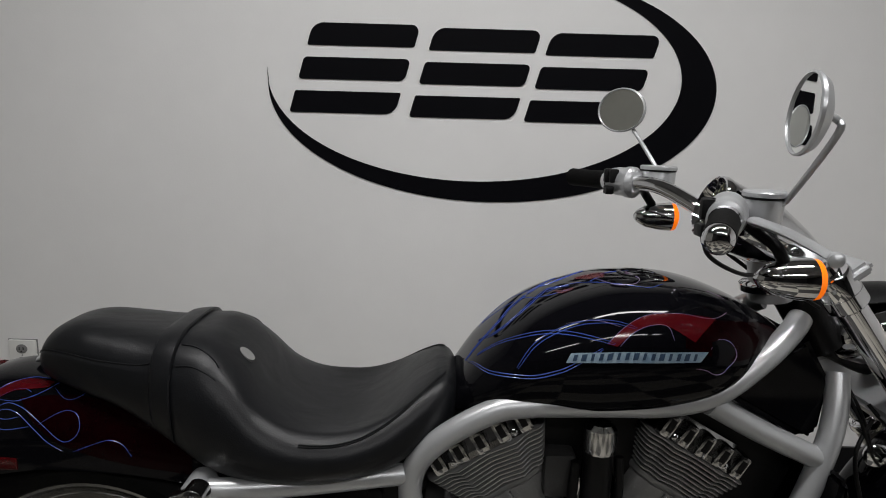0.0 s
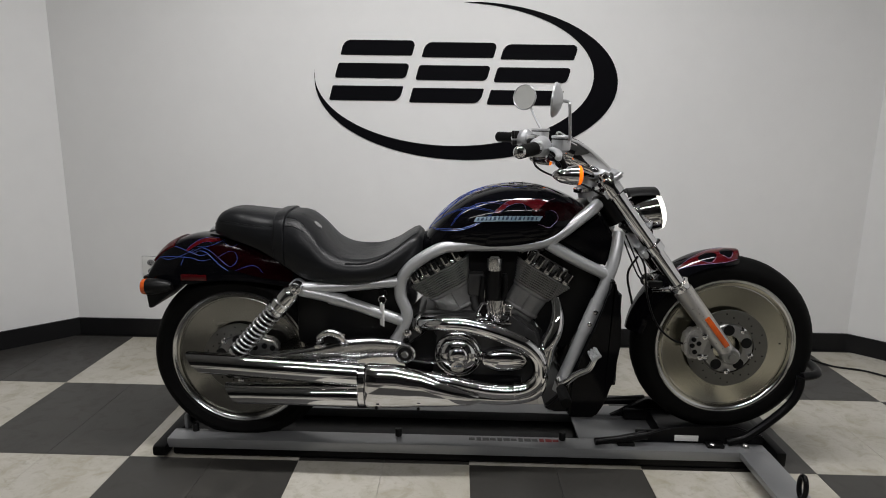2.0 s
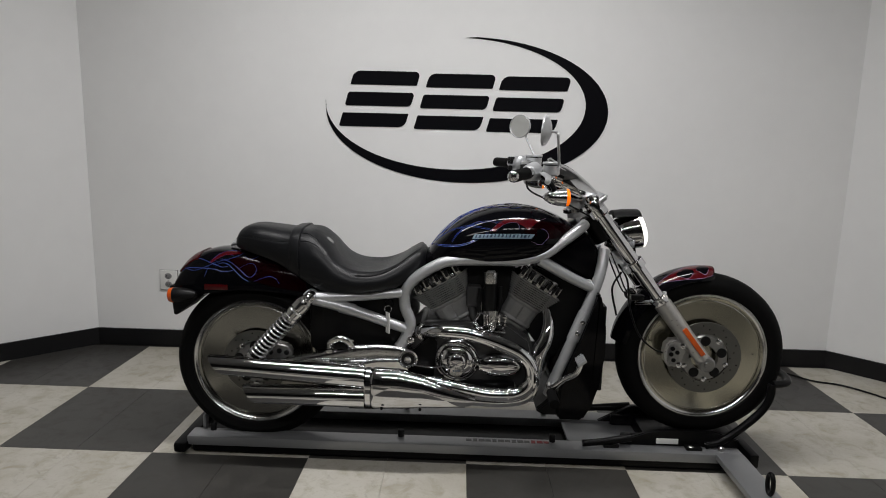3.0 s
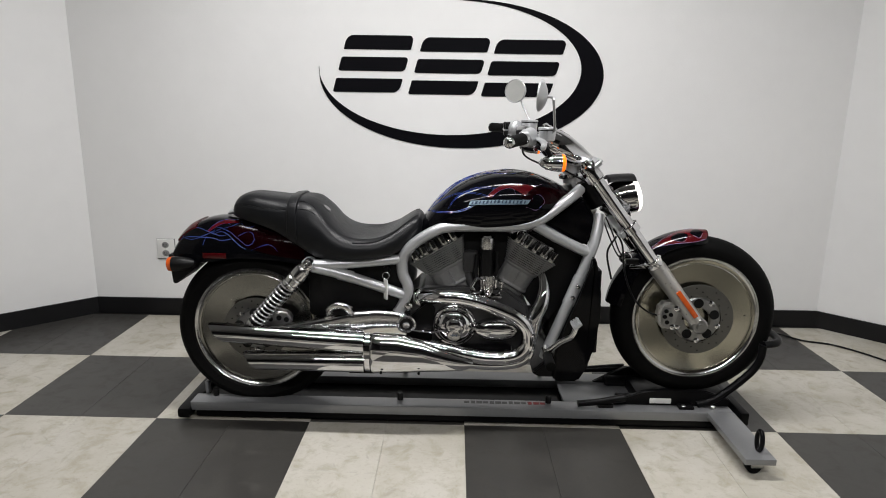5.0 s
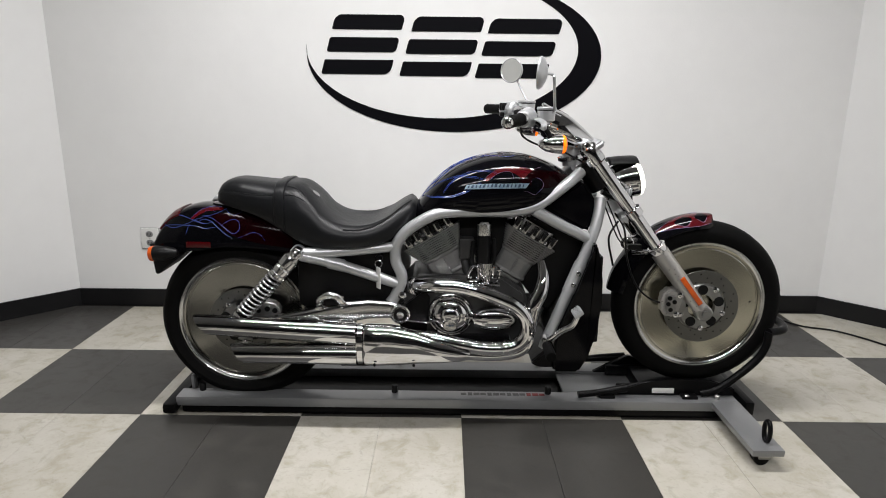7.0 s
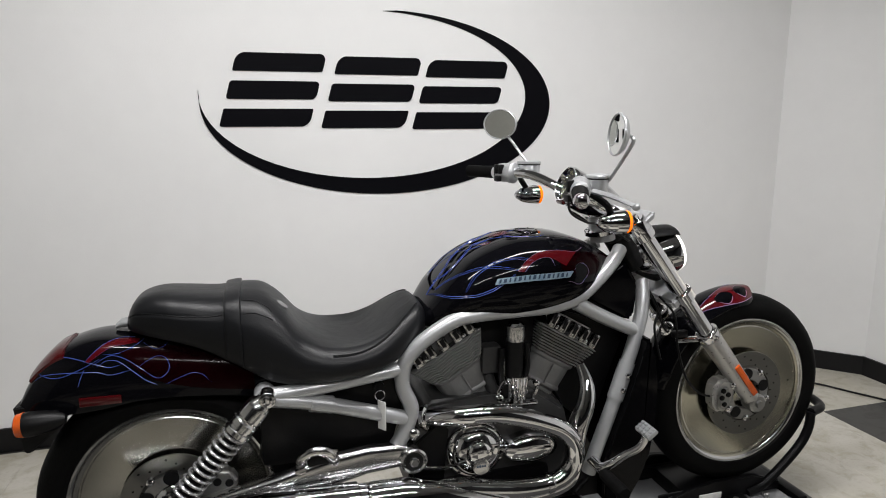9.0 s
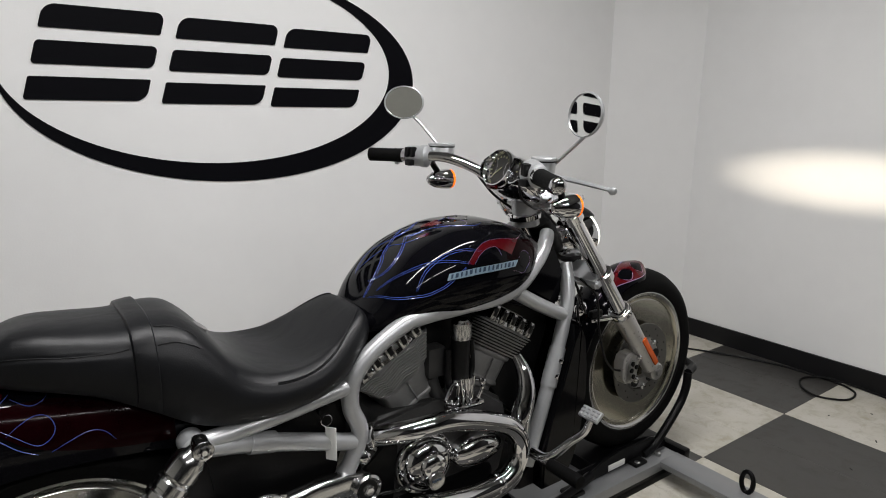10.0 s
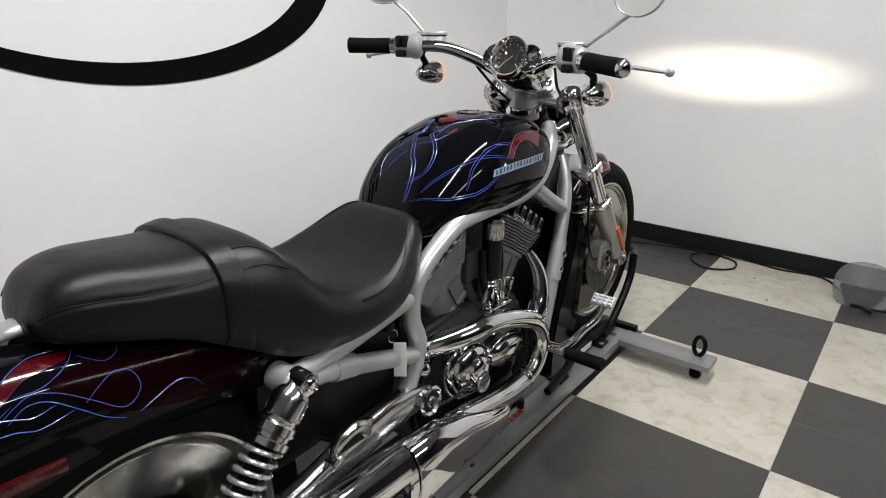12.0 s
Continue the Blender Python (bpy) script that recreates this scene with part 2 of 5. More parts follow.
def tube(pts, r, n=14, steps=6, caps=True, bm=None, smooth=True, squash=1.0):
    """A round bar along a smooth line; r may be a list, one radius a point."""
    path = glide(pts, steps) if smooth and len(pts) > 2 else [Vector(p) for p in pts]
    if isinstance(r, (list, tuple)):
        k = np.linspace(0, len(r) - 1, len(path))
        radii = [float(q) for q in np.interp(k, range(len(r)), r)]
    else:
        radii = [r] * len(path)
    tang = [(path[min(i + 1, len(path) - 1)] - path[max(i - 1, 0)]).normalized() for i in range(len(path))]
    side = tang[0].cross(Vector((0, 0, 1)))
    if side.length < 0.1:
        side = tang[0].cross(Vector((1, 0, 0)))
    side.normalize()
    rings = []
    for q, t, rad in zip(path, tang, radii):
        side = (side - t * side.dot(t)).normalized()
        up = t.cross(side)
        rings.append([q + rad * (math.cos(a) * side + squash * math.sin(a) * up) for a in (2 * math.pi * i / n for i in range(n))])
    return loft(rings, caps, bm=bm)


def lathe(profile, centre, axis, n=32, bm=None, flat=(1.0, 1.0), caps=True, up=None):
    """Turn (along, radius) pairs about an axis through the centre. flat squashes the circle across its two directions."""
    axis, c = Vector(axis).normalized(), Vector(centre)
    side = axis.cross(Vector(up or ((0, 0, 1) if abs(axis.z) < 0.9 else (1, 0, 0)))).normalized()
    top = side.cross(axis)
    rings = [[c + axis * a + max(r, 1e-4) * (flat[0] * math.cos(w) * side + flat[1] * math.sin(w) * top) for w in (2 * math.pi * i / n for i in range(n))]
             for a, r in profile]
    return loft(rings, caps, bm=bm)


def box(cx, cy, cz, sx, sy, sz, bevel=0.004, m=None, bm=None, segs=2):
    """A bevelled block."""
    own = bmesh.new()
    bmesh.ops.create_cube(own, size=1.0, matrix=Matrix.Diagonal((sx, sy, sz, 1)))
    if bevel:
        bmesh.ops.bevel(own, geom=own.edges[:], offset=min(bevel, 0.45 * min(sx, sy, sz)), segments=segs, affect="EDGES", profile=0.6)
    own.transform((m or Matrix()) if m is not None else Matrix.Translation((cx, cy, cz)))
    if m is not None:
        own.transform(Matrix.Translation((cx, cy, cz)))
    if bm is None:
        return own
    me = bpy.data.meshes.new("block")
    own.to_mesh(me)
    own.free()
    bm.from_mesh(me)
    bpy.data.meshes.remove(me)
    return bm


def plate(poly, s0, s1, bevel=0.003):
    """A plate cut to an outline in x and z, from side s0 to side s1."""
    bm = bmesh.new()
    bottom = [bm.verts.new((x, s0, z)) for x, z in poly]
    top = [bm.verts.new((x, s1, z)) for x, z in poly]
    bm.faces.new(bottom)
    bm.faces.new(top[::-1])
    for i in range(len(poly)):
        j = (i + 1) % len(poly)
        bm.faces.new((bottom[i], top[i], top[j], bottom[j]))
    if bevel:
        bmesh.ops.bevel(bm, geom=bm.edges[:], offset=bevel, segments=3, affect="EDGES")
    return bm


def at(table, x):
    """Read a table of (x, value) pairs smoothly."""
    xs, vs = zip(*table)
    for i in range(len(xs) - 1):
        if x <= xs[i + 1]:
            break
    h = xs[i + 1] - xs[i]
    u = min(1.0, max(0.0, (x - xs[i]) / h))

    def slope(k):
        a, b = max(0, k - 1), min(len(xs) - 1, k + 1)
        return (vs[b] - vs[a]) / (xs[b] - xs[a])

    m0, m1 = slope(i) * h, slope(i + 1) * h
    return (2 * u ** 3 - 3 * u * u + 1) * vs[i] + (u ** 3 - 2 * u * u + u) * m0 + (3 * u * u - 2 * u ** 3) * vs[i + 1] + (u ** 3 - u * u) * m1


def spread(a, b, n):
    return [a + (b - a) * i / (n - 1) for i in range(n)]


# ---- room ----
TILE = 0.6096
WALLY, BACK, MIDY = 1.250, -7.0, -2.4
PLAN = [(-2.75, BACK), (-2.75, MIDY), (-2.75, 0.62), (-2.125, 1.250), (2.060, 1.250), (2.405, 0.905), (2.405, MIDY), (2.405, BACK)]   # inner face of the walls


def wall_slab(name, a, b, z0, z1, thick, mat, label, proud=0.0):
    a, b = Vector((*a, 0)), Vector((*b, 0))
    d = (b - a).normalized()
    out = Vector((-d.y, d.x, 0))
    a, b = a - out * proud, b - out * proud
    bm = bmesh.new()
    vs = [bm.verts.new(q) for z in (z0, z1) for q in (a + Vector((0, 0, z)), b + Vector((0, 0, z)), b + out * thick + Vector((0, 0, z)), a + out * thick + Vector((0, 0, z)))]
    for f in ((0, 1, 2, 3), (7, 6, 5, 4), (0, 4, 5, 1), (1, 5, 6, 2), (2, 6, 7, 3), (3, 7, 4, 0)):
        bm.faces.new([vs[i] for i in f])
    return tagged(link(name, bm, mat, smooth=False), label, "wall" if "wall" in name else "baseboard", kind="structure")


WNAMES = ["wall_southwest", "wall_west", "wall_chamfer_west", "wall_north", "wall_chamfer_east", "wall_east", "wall_southeast", "wall_south"]
for i, nm in enumerate(WNAMES):
    a, b = PLAN[i], PLAN[(i + 1) % len(PLAN)]
    far = "south" in nm
    wall_slab(nm, a, b, 0.0, CEIL, 0.12, DARKWALL if far else GREYWALL if nm == "wall_west" else WALL, "unseen wall behind the camera, kept dark to limit fill light" if far else "unseen west wall, toned olive grey for the mirror's reflection" if nm == "wall_west" else "plain white painted showroom wall")
    wall_slab("baseboard_" + nm[5:], a, b, 0.0, 0.097, 0.016, BASE, "black vinyl baseboard along the wall", proud=0.012)

bm = box(-0.16, -2.9, -0.03, 5.7, 8.8, 0.05, 0)
floor = tagged(link("floor", bm, GROUT, smooth=False), "checkered vinyl floor of cream and charcoal squares", "floor", kind="structure")
bm = box(-0.16, -2.9, CEIL + 0.03, 5.7, 8.8, 0.05, 0)
for gx in spread(-2.7, 2.1, 9):
    box(gx, -2.9, CEIL, 0.024, 8.2, 0.012, 0, bm=bm)
for gy in spread(-6.8, 1.0, 13):
    box(-0.16, gy, CEIL, 5.2, 0.024, 0.011, 0, bm=bm)
tagged(link("ceiling", bm, CEILING, smooth=False), "grey ceiling with a metal grid", "ceiling", kind="structure")

for lx, ly in STRIPS:
    fx = empty("ceiling_light", lx, ly, CEIL, "white fluorescent strip light fixed to the ceiling", "ceiling light", "strip lights")
    part("housing", box(0, 0, -0.030, 1.26, 0.16, 0.05, 0.006), WHITE, fx)
    part("diffuser", box(0, 0, -0.062, 1.20, 0.11, 0.012, 0.003), LIGHTPANEL, fx, "lit diffuser")


# ---- painted emblem on the wall ----
def sheet(outer, inner, y0, depth, bm=None):
    """A thin layer between two outlines of equal count, standing on a wall."""
    bm = bm or bmesh.new()
    rows = [[bm.verts.new((x, y0 - d, z)) for x, z in row] for row in (outer, inner) for d in (0.0, depth)]
    n = len(outer)
    for i in range(n - 1):
        bm.faces.new((rows[1][i], rows[1][i + 1], rows[3][i + 1], rows[3][i]))
        bm.faces.new((rows[0][i], rows[1][i], rows[1][i + 1], rows[0][i + 1]))
        bm.faces.new((rows[2][i], rows[3][i], rows[3][i + 1], rows[2][i + 1]))
    return bm


def slanted_bar(x0, x1, z0, z1, slant, y0, depth, radii):
    """A level bar leaning to the right; radii round its corners: low left, low right, high right, high left."""
    rim = []
    for (cx, cz, sx, sz, a0), r in zip(((x0, z0, 1, 1, 180), (x1, z0, -1, 1, 270), (x1, z1, -1, -1, 0), (x0, z1, 1, -1, 90)), radii):
        for k in range(7):
            a = radians(a0 + 15 * k)
            px, pz = cx + sx * r + r * math.cos(a), cz + sz * r + r * math.sin(a)
            rim.append((px + slant * pz, pz))
    bm = bmesh.new()
    back = [bm.verts.new((x, y0, z)) for x, z in rim]
    front = [bm.verts.new((x, y0 - depth, z)) for x, z in rim]
    bm.faces.new(front)
    for i in range(len(rim)):
        j = (i + 1) % len(rim)
        bm.faces.new((back[i], back[j], front[j], front[i]))
    return bm


emblem = empty("wall_emblem", 0.0, WALLY, 1.38, "black painted emblem of three slanted barred shapes in an oval swoosh", "wall emblem")
emblem.scale = (1.008, 1.0, 1.008)
ring_o, ring_i = [], []
for w in spread(radians(86), radians(-183), 97):
    ring_o.append((-0.019 + 0.756 * math.cos(w), 1.378 - 1.38 + 0.383 * math.sin(w)))
    ring_i.append((-0.080 + 0.697 * math.cos(w), 1.411 - 1.38 + 0.346 * math.sin(w)))
part("swoosh", sheet(ring_o, ring_i, -0.0005, 0.0035), VINYL, emblem)
# three plain slanted shapes, each of three level bars
for gx, gz, w in ((-0.706, 1.285, 0.356), (-0.302, 1.278, 0.356), (0.088, 1.272, 0.364)):
    for v, radii in ((0.036, (0.010, 0.034, 0.006, 0.006)), (0.146, (0.012, 0.020, 0.020, 0.012)), (0.256, (0.006, 0.006, 0.030, 0.034))):
        bar_ = slanted_bar(0.0, w, v - 0.036, v + 0.036, 0.285, -0.0005, 0.0035, radii)
        bar_.transform(Matrix.Translation((gx, 0, gz - 1.38)))
        part("slanted_bar", bar_, VINYL, emblem)


# ---- motorcycle; x forward, y across from its middle plane, z up ----
BIKE = (-0.005, 0.136, 0.004)
bike = empty("motorcycle", *BIKE, "black flame-painted cruiser motorcycle with chrome pipes and silver frame", "motorcycle")
bike.scale = (0.99, 0.99, 0.99)
FW, RW = (0.915, 0.432), (-0.812, 0.360)      # wheel centres


def wheel(name, cx, cz, r, width, rim_r, label):
    """A solid disc wheel: tyre, rim and hub."""
    w = empty(name, cx, 0, cz, label, "")
    del w["label"]
    w.parent = bike
    h = width / 2
    prof = [(-h * 0.62, rim_r - 0.008), (-h * 0.90, rim_r + 0.006), (-h, rim_r + (r - rim_r) * 0.42), (-h * 0.93, r - 0.030), (-h * 0.72, r - 0.013), (-h * 0.40, r - 0.003),
            (0, r), (h * 0.40, r - 0.003), (h * 0.72, r - 0.013), (h * 0.93, r - 0.030), (h, rim_r + (r - rim_r) * 0.42), (h * 0.90, rim_r + 0.006), (h * 0.62, rim_r - 0.008)]
    part("tyre", lathe(prof, (0, 0, 0), (0, 1, 0), 72, caps=False), RUBBER, w, "black rubber tyre")
    R = rim_r
    face = [(-h * 0.66, R + 0.004), (-h * 0.80, R + 0.002), (-h * 0.82, R - 0.004), (-h * 0.76, R - 0.009), (-h * 0.72, R - 0.020), (-h * 0.60, R - 0.024), (-h * 0.48, R - 0.044),
            (-h * 0.26, R * 0.66), (-h * 0.34, R * 0.48), (-h * 0.40, R * 0.34), (-h * 0.60, R * 0.30), (-h * 0.62, R * 0.20), (-h * 0.5, R * 0.19), (-h * 0.5, 0.012)]
    if name == "rear_wheel":
        face[5:10] = [(-h * 0.62, R - 0.020), (-h * 0.54, R - 0.040), (-h * 0.36, R * 0.70), (-h * 0.26, R * 0.52), (-h * 0.30, R * 0.36)]
    part("rim", lathe(face, (0, 0, 0), (0, 1, 0), 72, caps=True), ALU if name == "front_wheel" else MIRRORDISC, w, "solid polished aluminium disc rim")
    part("rim_lip", lathe([(-h * 0.78, R + 0.004), (-h * 0.835, R + 0.002), (-h * 0.845, R - 0.003), (-h * 0.80, R - 0.008), (-h * 0.755, R - 0.011)], (0, 0, 0), (0, 1, 0), 72, caps=False), POLISHED, w, "bright polished rim lip")
    part("rim_bead", lathe([(-h * 0.58, R - 0.0225), (-h * 0.66, R - 0.0245), (-h * 0.67, R - 0.0260), (-h * 0.56, R - 0.0290)], (0, 0, 0), (0, 1, 0), 72, caps=False), POLISHED, w)
    back = [(a * -1, q) for a, q in face][::-1]
    part("rim_back", lathe(back, (0, 0, 0), (0, 1, 0), 48, caps=True), ALU, w)
    # valve stem
    part("valve", tube([(R * 0.80, -h * 0.30, 0.012), (R * 0.80, -h * 0.66, 0.014)], 0.005, 8), BLACK, w)
    return w


front_wheel = wheel("front_wheel", FW[0], FW[1], 0.321, 0.125, 0.244, "front wheel")
rear_wheel = wheel("rear_wheel", RW[0], RW[1], 0.323, 0.185, 0.244, "rear wheel")


DISC = material("brake_steel", (0.15, 0.147, 0.135), 0.30, 0.8, vary=0.12, scale=8, rough_vary=0.05)


def disc(parent, s, r):
    bm = lathe([(0, r), (-0.004, r), (-0.005, r - 0.001), (-0.005, r * 0.66), (0, r * 0.66)], (0, s, 0), (0, 1, 0), 56, caps=False)
    part("brake_disc", bm, DISC, parent, "drilled steel brake disc")
    hole = None
    for i in range(30):
        a = 2 * math.pi * i / 30
        rr = r * (0.70, 0.80, 0.90)[i % 3]
        if hole is None:
            hole = part("disc_hole", lathe([(0.001, 0.0030), (-0.0056, 0.0030)], (0, 0, 0), (0, 1, 0), 8), BLACK, parent)
        else:
            hole = new("disc_hole", hole.data)
            hole.parent = parent
        hole.location = (rr * math.cos(a), s, rr * math.sin(a))
    bm = lathe([(0.004, r * 0.66), (-0.010, r * 0.60), (-0.012, r * 0.36), (0.004, r * 0.34)], (0, s, 0), (0, 1, 0), 40, caps=False)
    part("disc_carrier", bm, CAST, parent)
    for i in range(5):
        a = 2 * math.pi * i / 5 + 0.35
        part("carrier_hole", lathe([(0, 0.019), (-0.0135, 0.019)], (0.066 * math.cos(a), s, 0.068 * math.sin(a)), (0, 1, 0), 16), BLACK, parent)
        a += math.pi / 5
        part("carrier_bolt", lathe([(0, 0.010), (-0.016, 0.010), (-0.018, 0.007)], (0.082 * math.cos(a), s, 0.082 * math.sin(a)), (0, 1, 0), 12), CHROME, parent)


disc(front_wheel, -0.064, 0.141)
disc(rear_wheel, -0.074, 0.128)
part("hub_dome", lathe([(0, 0.052), (-0.010, 0.049), (-0.020, 0.038), (-0.026, 0.020), (-0.027, 0.004)], (0, -0.078, 0), (0, 1, 0), 36), CHROME, rear_wheel)


def both(pts):
    return [pts, [(x, -s, z) for x, s, z in pts]]


# frame of bent silver tube
frame_root = new("frame_rails")
frame_root.parent = bike
MAIN = [(0.432, -0.066, 0.936), (0.408, -0.086, 0.918), (0.353, -0.115, 0.880), (0.274, -0.132, 0.826), (0.190, -0.136, 0.804), (0.080, -0.136, 0.801), (-0.040, -0.136, 0.797),
        (-0.100, -0.136, 0.784), (-0.180, -0.134, 0.735), (-0.224, -0.132, 0.682), (-0.230, -0.130, 0.618), (-0.208, -0.130, 0.552), (-0.233, -0.130, 0.482), (-0.262, -0.130, 0.442)]
for row in both(MAIN):
    part("main_tube", tube(row, 0.0203, 18, 8), SILVER, frame_root, "bent silver frame tube")
for row in both([(-0.585, -0.158, 0.648), (-0.444, -0.146, 0.650), (-0.235, -0.130, 0.668)]):
    part("seat_rail", tube(row, 0.0185, 16, 6), SILVER, frame_root)
for row in both([(-0.575, -0.158, 0.640), (-0.445, -0.146, 0.606), (-0.225, -0.130, 0.530)]):
    part("rear_brace", tube(row, 0.0195, 16, 6), SILVER, frame_root)
for row in both([(-0.470, -0.147, 0.612), (-0.415, -0.144, 0.598)]):
    part("brace_sleeve", tube(row, 0.0225, 16), SILVER, frame_root)
for row in both([(0.262, -0.130, 0.806), (0.360, -0.122, 0.752), (0.468, -0.110, 0.700)]):
    part("front_brace", tube(row, 0.0200, 16, 5), SILVER, frame_root)
for row in both([(0.508, -0.070, 0.840), (0.497, -0.095, 0.780), (0.474, -0.112, 0.700), (0.405, -0.130, 0.522), (0.335, -0.140, 0.345), (0.318, -0.140, 0.290)]):
    part("down_tube", tube(row, 0.0205, 16, 7), SILVER, frame_root)
for row in both([(0.440, -0.1225, 0.612), (0.398, -0.1325, 0.506)]):
    part("down_tube_sleeve", tube(row, 0.0235, 16), SILVER, frame_root)
for u in (0.3, 0.7):
    part("sleeve_bolt", lathe([(0, 0.009), (-0.010, 0.009), (-0.012, 0.006)], (0.440 - 0.042 * u, -0.146, 0.612 - 0.106 * u), (0, 1, 0), 6), CHROME, frame_root)
part("head_tube", tube([(0.458, 0, 0.962), (0.520, 0, 0.870)], 0.040, 20), BLACK, frame_root)
part("shock_lug", lathe([(0.02, 0.025), (-0.026, 0.025), (-0.030, 0.020)], (-0.578, -0.150, 0.648), (0, 1, 0), 20), SILVER, frame_root)

# fuel tank cover
TOP = [(-0.165, 0.800), (-0.113, 0.871), (-0.030, 0.942), (0.080, 0.985), (0.164, 0.994), (0.245, 0.989), (0.330, 0.962), (0.395, 0.925), (0.430, 0.895)]
LOW = [(-0.165, 0.755), (-0.113, 0.760), (-0.030, 0.775), (0.080, 0.765), (0.245, 0.790), (0.330, 0.835), (0.395, 0.872), (0.430, 0.885)]
WID = [(-0.165, 0.086), (-0.113, 0.130), (-0.030, 0.158), (0.080, 0.168), (0.200, 0.167), (0.300, 0.148), (0.380, 0.090), (0.415, 0.055), (0.430, 0.020)]


def tank_ring(x, n=40):
    t, l, w = at(TOP, x), at(LOW, x), at(WID, x)
    mid, up, dn = l + 0.42 * (t - l), 0.58 * (t - l), 0.42 * (t - l)
    ring = []
    for i in range(n):
        a = 2 * math.pi * i / n
        c, s = math.cos(a), math.sin(a)
        z = mid + (up * math.copysign(abs(s) ** 0.86, s) if s > 0 else dn * math.copysign(abs(s) ** 0.6, s))
        ring.append((x, w * math.copysign(abs(c) ** (0.66 if s > 0 else 0.6), c), z))
    return ring


tank = part("fuel_tank", loft([tank_ring(x) for x in spread(-0.165, 0.430, 44)]), PAINT, bike, "glossy black fuel tank with blue and red flames")

# seat: one long moulding with a pillion hump
STOP = [(-0.889, 0.826), (-0.880, 0.858), (-0.858, 0.884), (-0.812, 0.897), (-0.750, 0.893), (-0.675, 0.886), (-0.620, 0.890), (-0.568, 0.883), (-0.522, 0.846), (-0.482, 0.798), (-0.430, 0.768),
        (-0.370, 0.760), (-0.320, 0.765), (-0.265, 0.788), (-0.212, 0.820), (-0.180, 0.833), (-0.160, 0.822), (-0.148, 0.790)]
SLOW = [(-0.889, 0.812), (-0.850, 0.802), (-0.730, 0.768), (-0.640, 0.722), (-0.560, 0.678), (-0.500, 0.666), (-0.380, 0.668), (-0.260, 0.690), (-0.190, 0.735), (-0.148, 0.765)]
SWID = [(-0.889, 0.046), (-0.872, 0.074), (-0.800, 0.104), (-0.680, 0.130), (-0.560, 0.165), (-0.420, 0.186), (-0.300, 0.176), (-0.210, 0.138), (-0.165, 0.105), (-0.148, 0.070)]


def seam_at(x):
    """How far round the section the pillion's seam runs: low in the middle of its sweep."""
    return 13.5 + 5.5 * math.sin(math.pi * min(1.0, max(0.0, (-0.650 - x) / 0.30))) ** 0.8


def on_seat(x, sg, lift, q):
    row = seat_side(x, sg, lift)
    i = int(q)
    return Vector(row[i]).lerp(Vector(row[i + 1]), q - i)


def seat_side(x, sg=-1, lift=0.0):
    """The cross-section from the middle of the top, over the rounded edge, down the bulging side and under."""
    t, l, w = at(STOP, x), at(SLOW, x), at(SWID, x)
    h = t - l
    rider = math.exp(-((x + 0.34) / 0.13) ** 2)
    dish, flat = 0.019 * rider, 0.58 - 0.06 * rider
    pts = []
    for i in range(41):
        a = radians(90 - 150 * i / 40)
        c, s = math.cos(a), math.sin(a)
        y = w * abs(c) ** flat if a > 0 else w * (1 - 0.20 * (1 - abs(c)) ** 1.0)
        z = (t - 0.62 * h) + 0.62 * h * abs(s) ** 0.92 if s > 0 else (t - 0.62 * h) - 0.44 * h * abs(s)
        # the welted seam: a groove with a soft ridge below it
        g, k = math.exp(-((i - seam_at(x)) / 0.7) ** 2), math.exp(-((i - seam_at(x) - 1.7) / 1.2) ** 2)
        fade = min(1.0, max(0.0, (x + 0.895) / 0.03)) * min(1.0, max(0.0, (-0.655 - x) / 0.02))
        push = (0.0008 * k - 0.0018 * g) * fade
        y, z = y + push * c, z + push * max(0.0, s)
        pts.append((y, z - dish * max(0.0, 1 - (y / (0.80 * w)) ** 4)))
    return [(x, sg * (a + (lift if a > 0 else 0)), b + lift) for a, b in pts]


rings = []
for x in spread(-0.889, -0.148, 76):
    a, b = seat_side(x, -1), seat_side(x, 1)
    rings.append(a[::-1] + b[1:])
seat = tagged(link("seat", loft(rings), LEATHER, bike, sharp=181), "black leather two-up seat")
seat.modifiers.new("soft", "SUBSURF").levels = 1
seat.modifiers["soft"].render_levels = 1


def over_seat(x, lift):
    a, b = seat_side(x, -1, lift), seat_side(x, 1, lift)
    return a[::-1] + b[1:]


bm = loft([over_seat(x, l) for x, l in ((-0.6605, -0.004), (-0.660, 0.004), (-0.658, 0.0060), (-0.650, 0.0066), (-0.632, 0.0066), (-0.624, 0.0060), (-0.622, 0.004), (-0.6215, -0.004))], caps=False, closed=False)
strap = part("grab_strap", bm, LEATHER, seat, "leather strap across the seat")
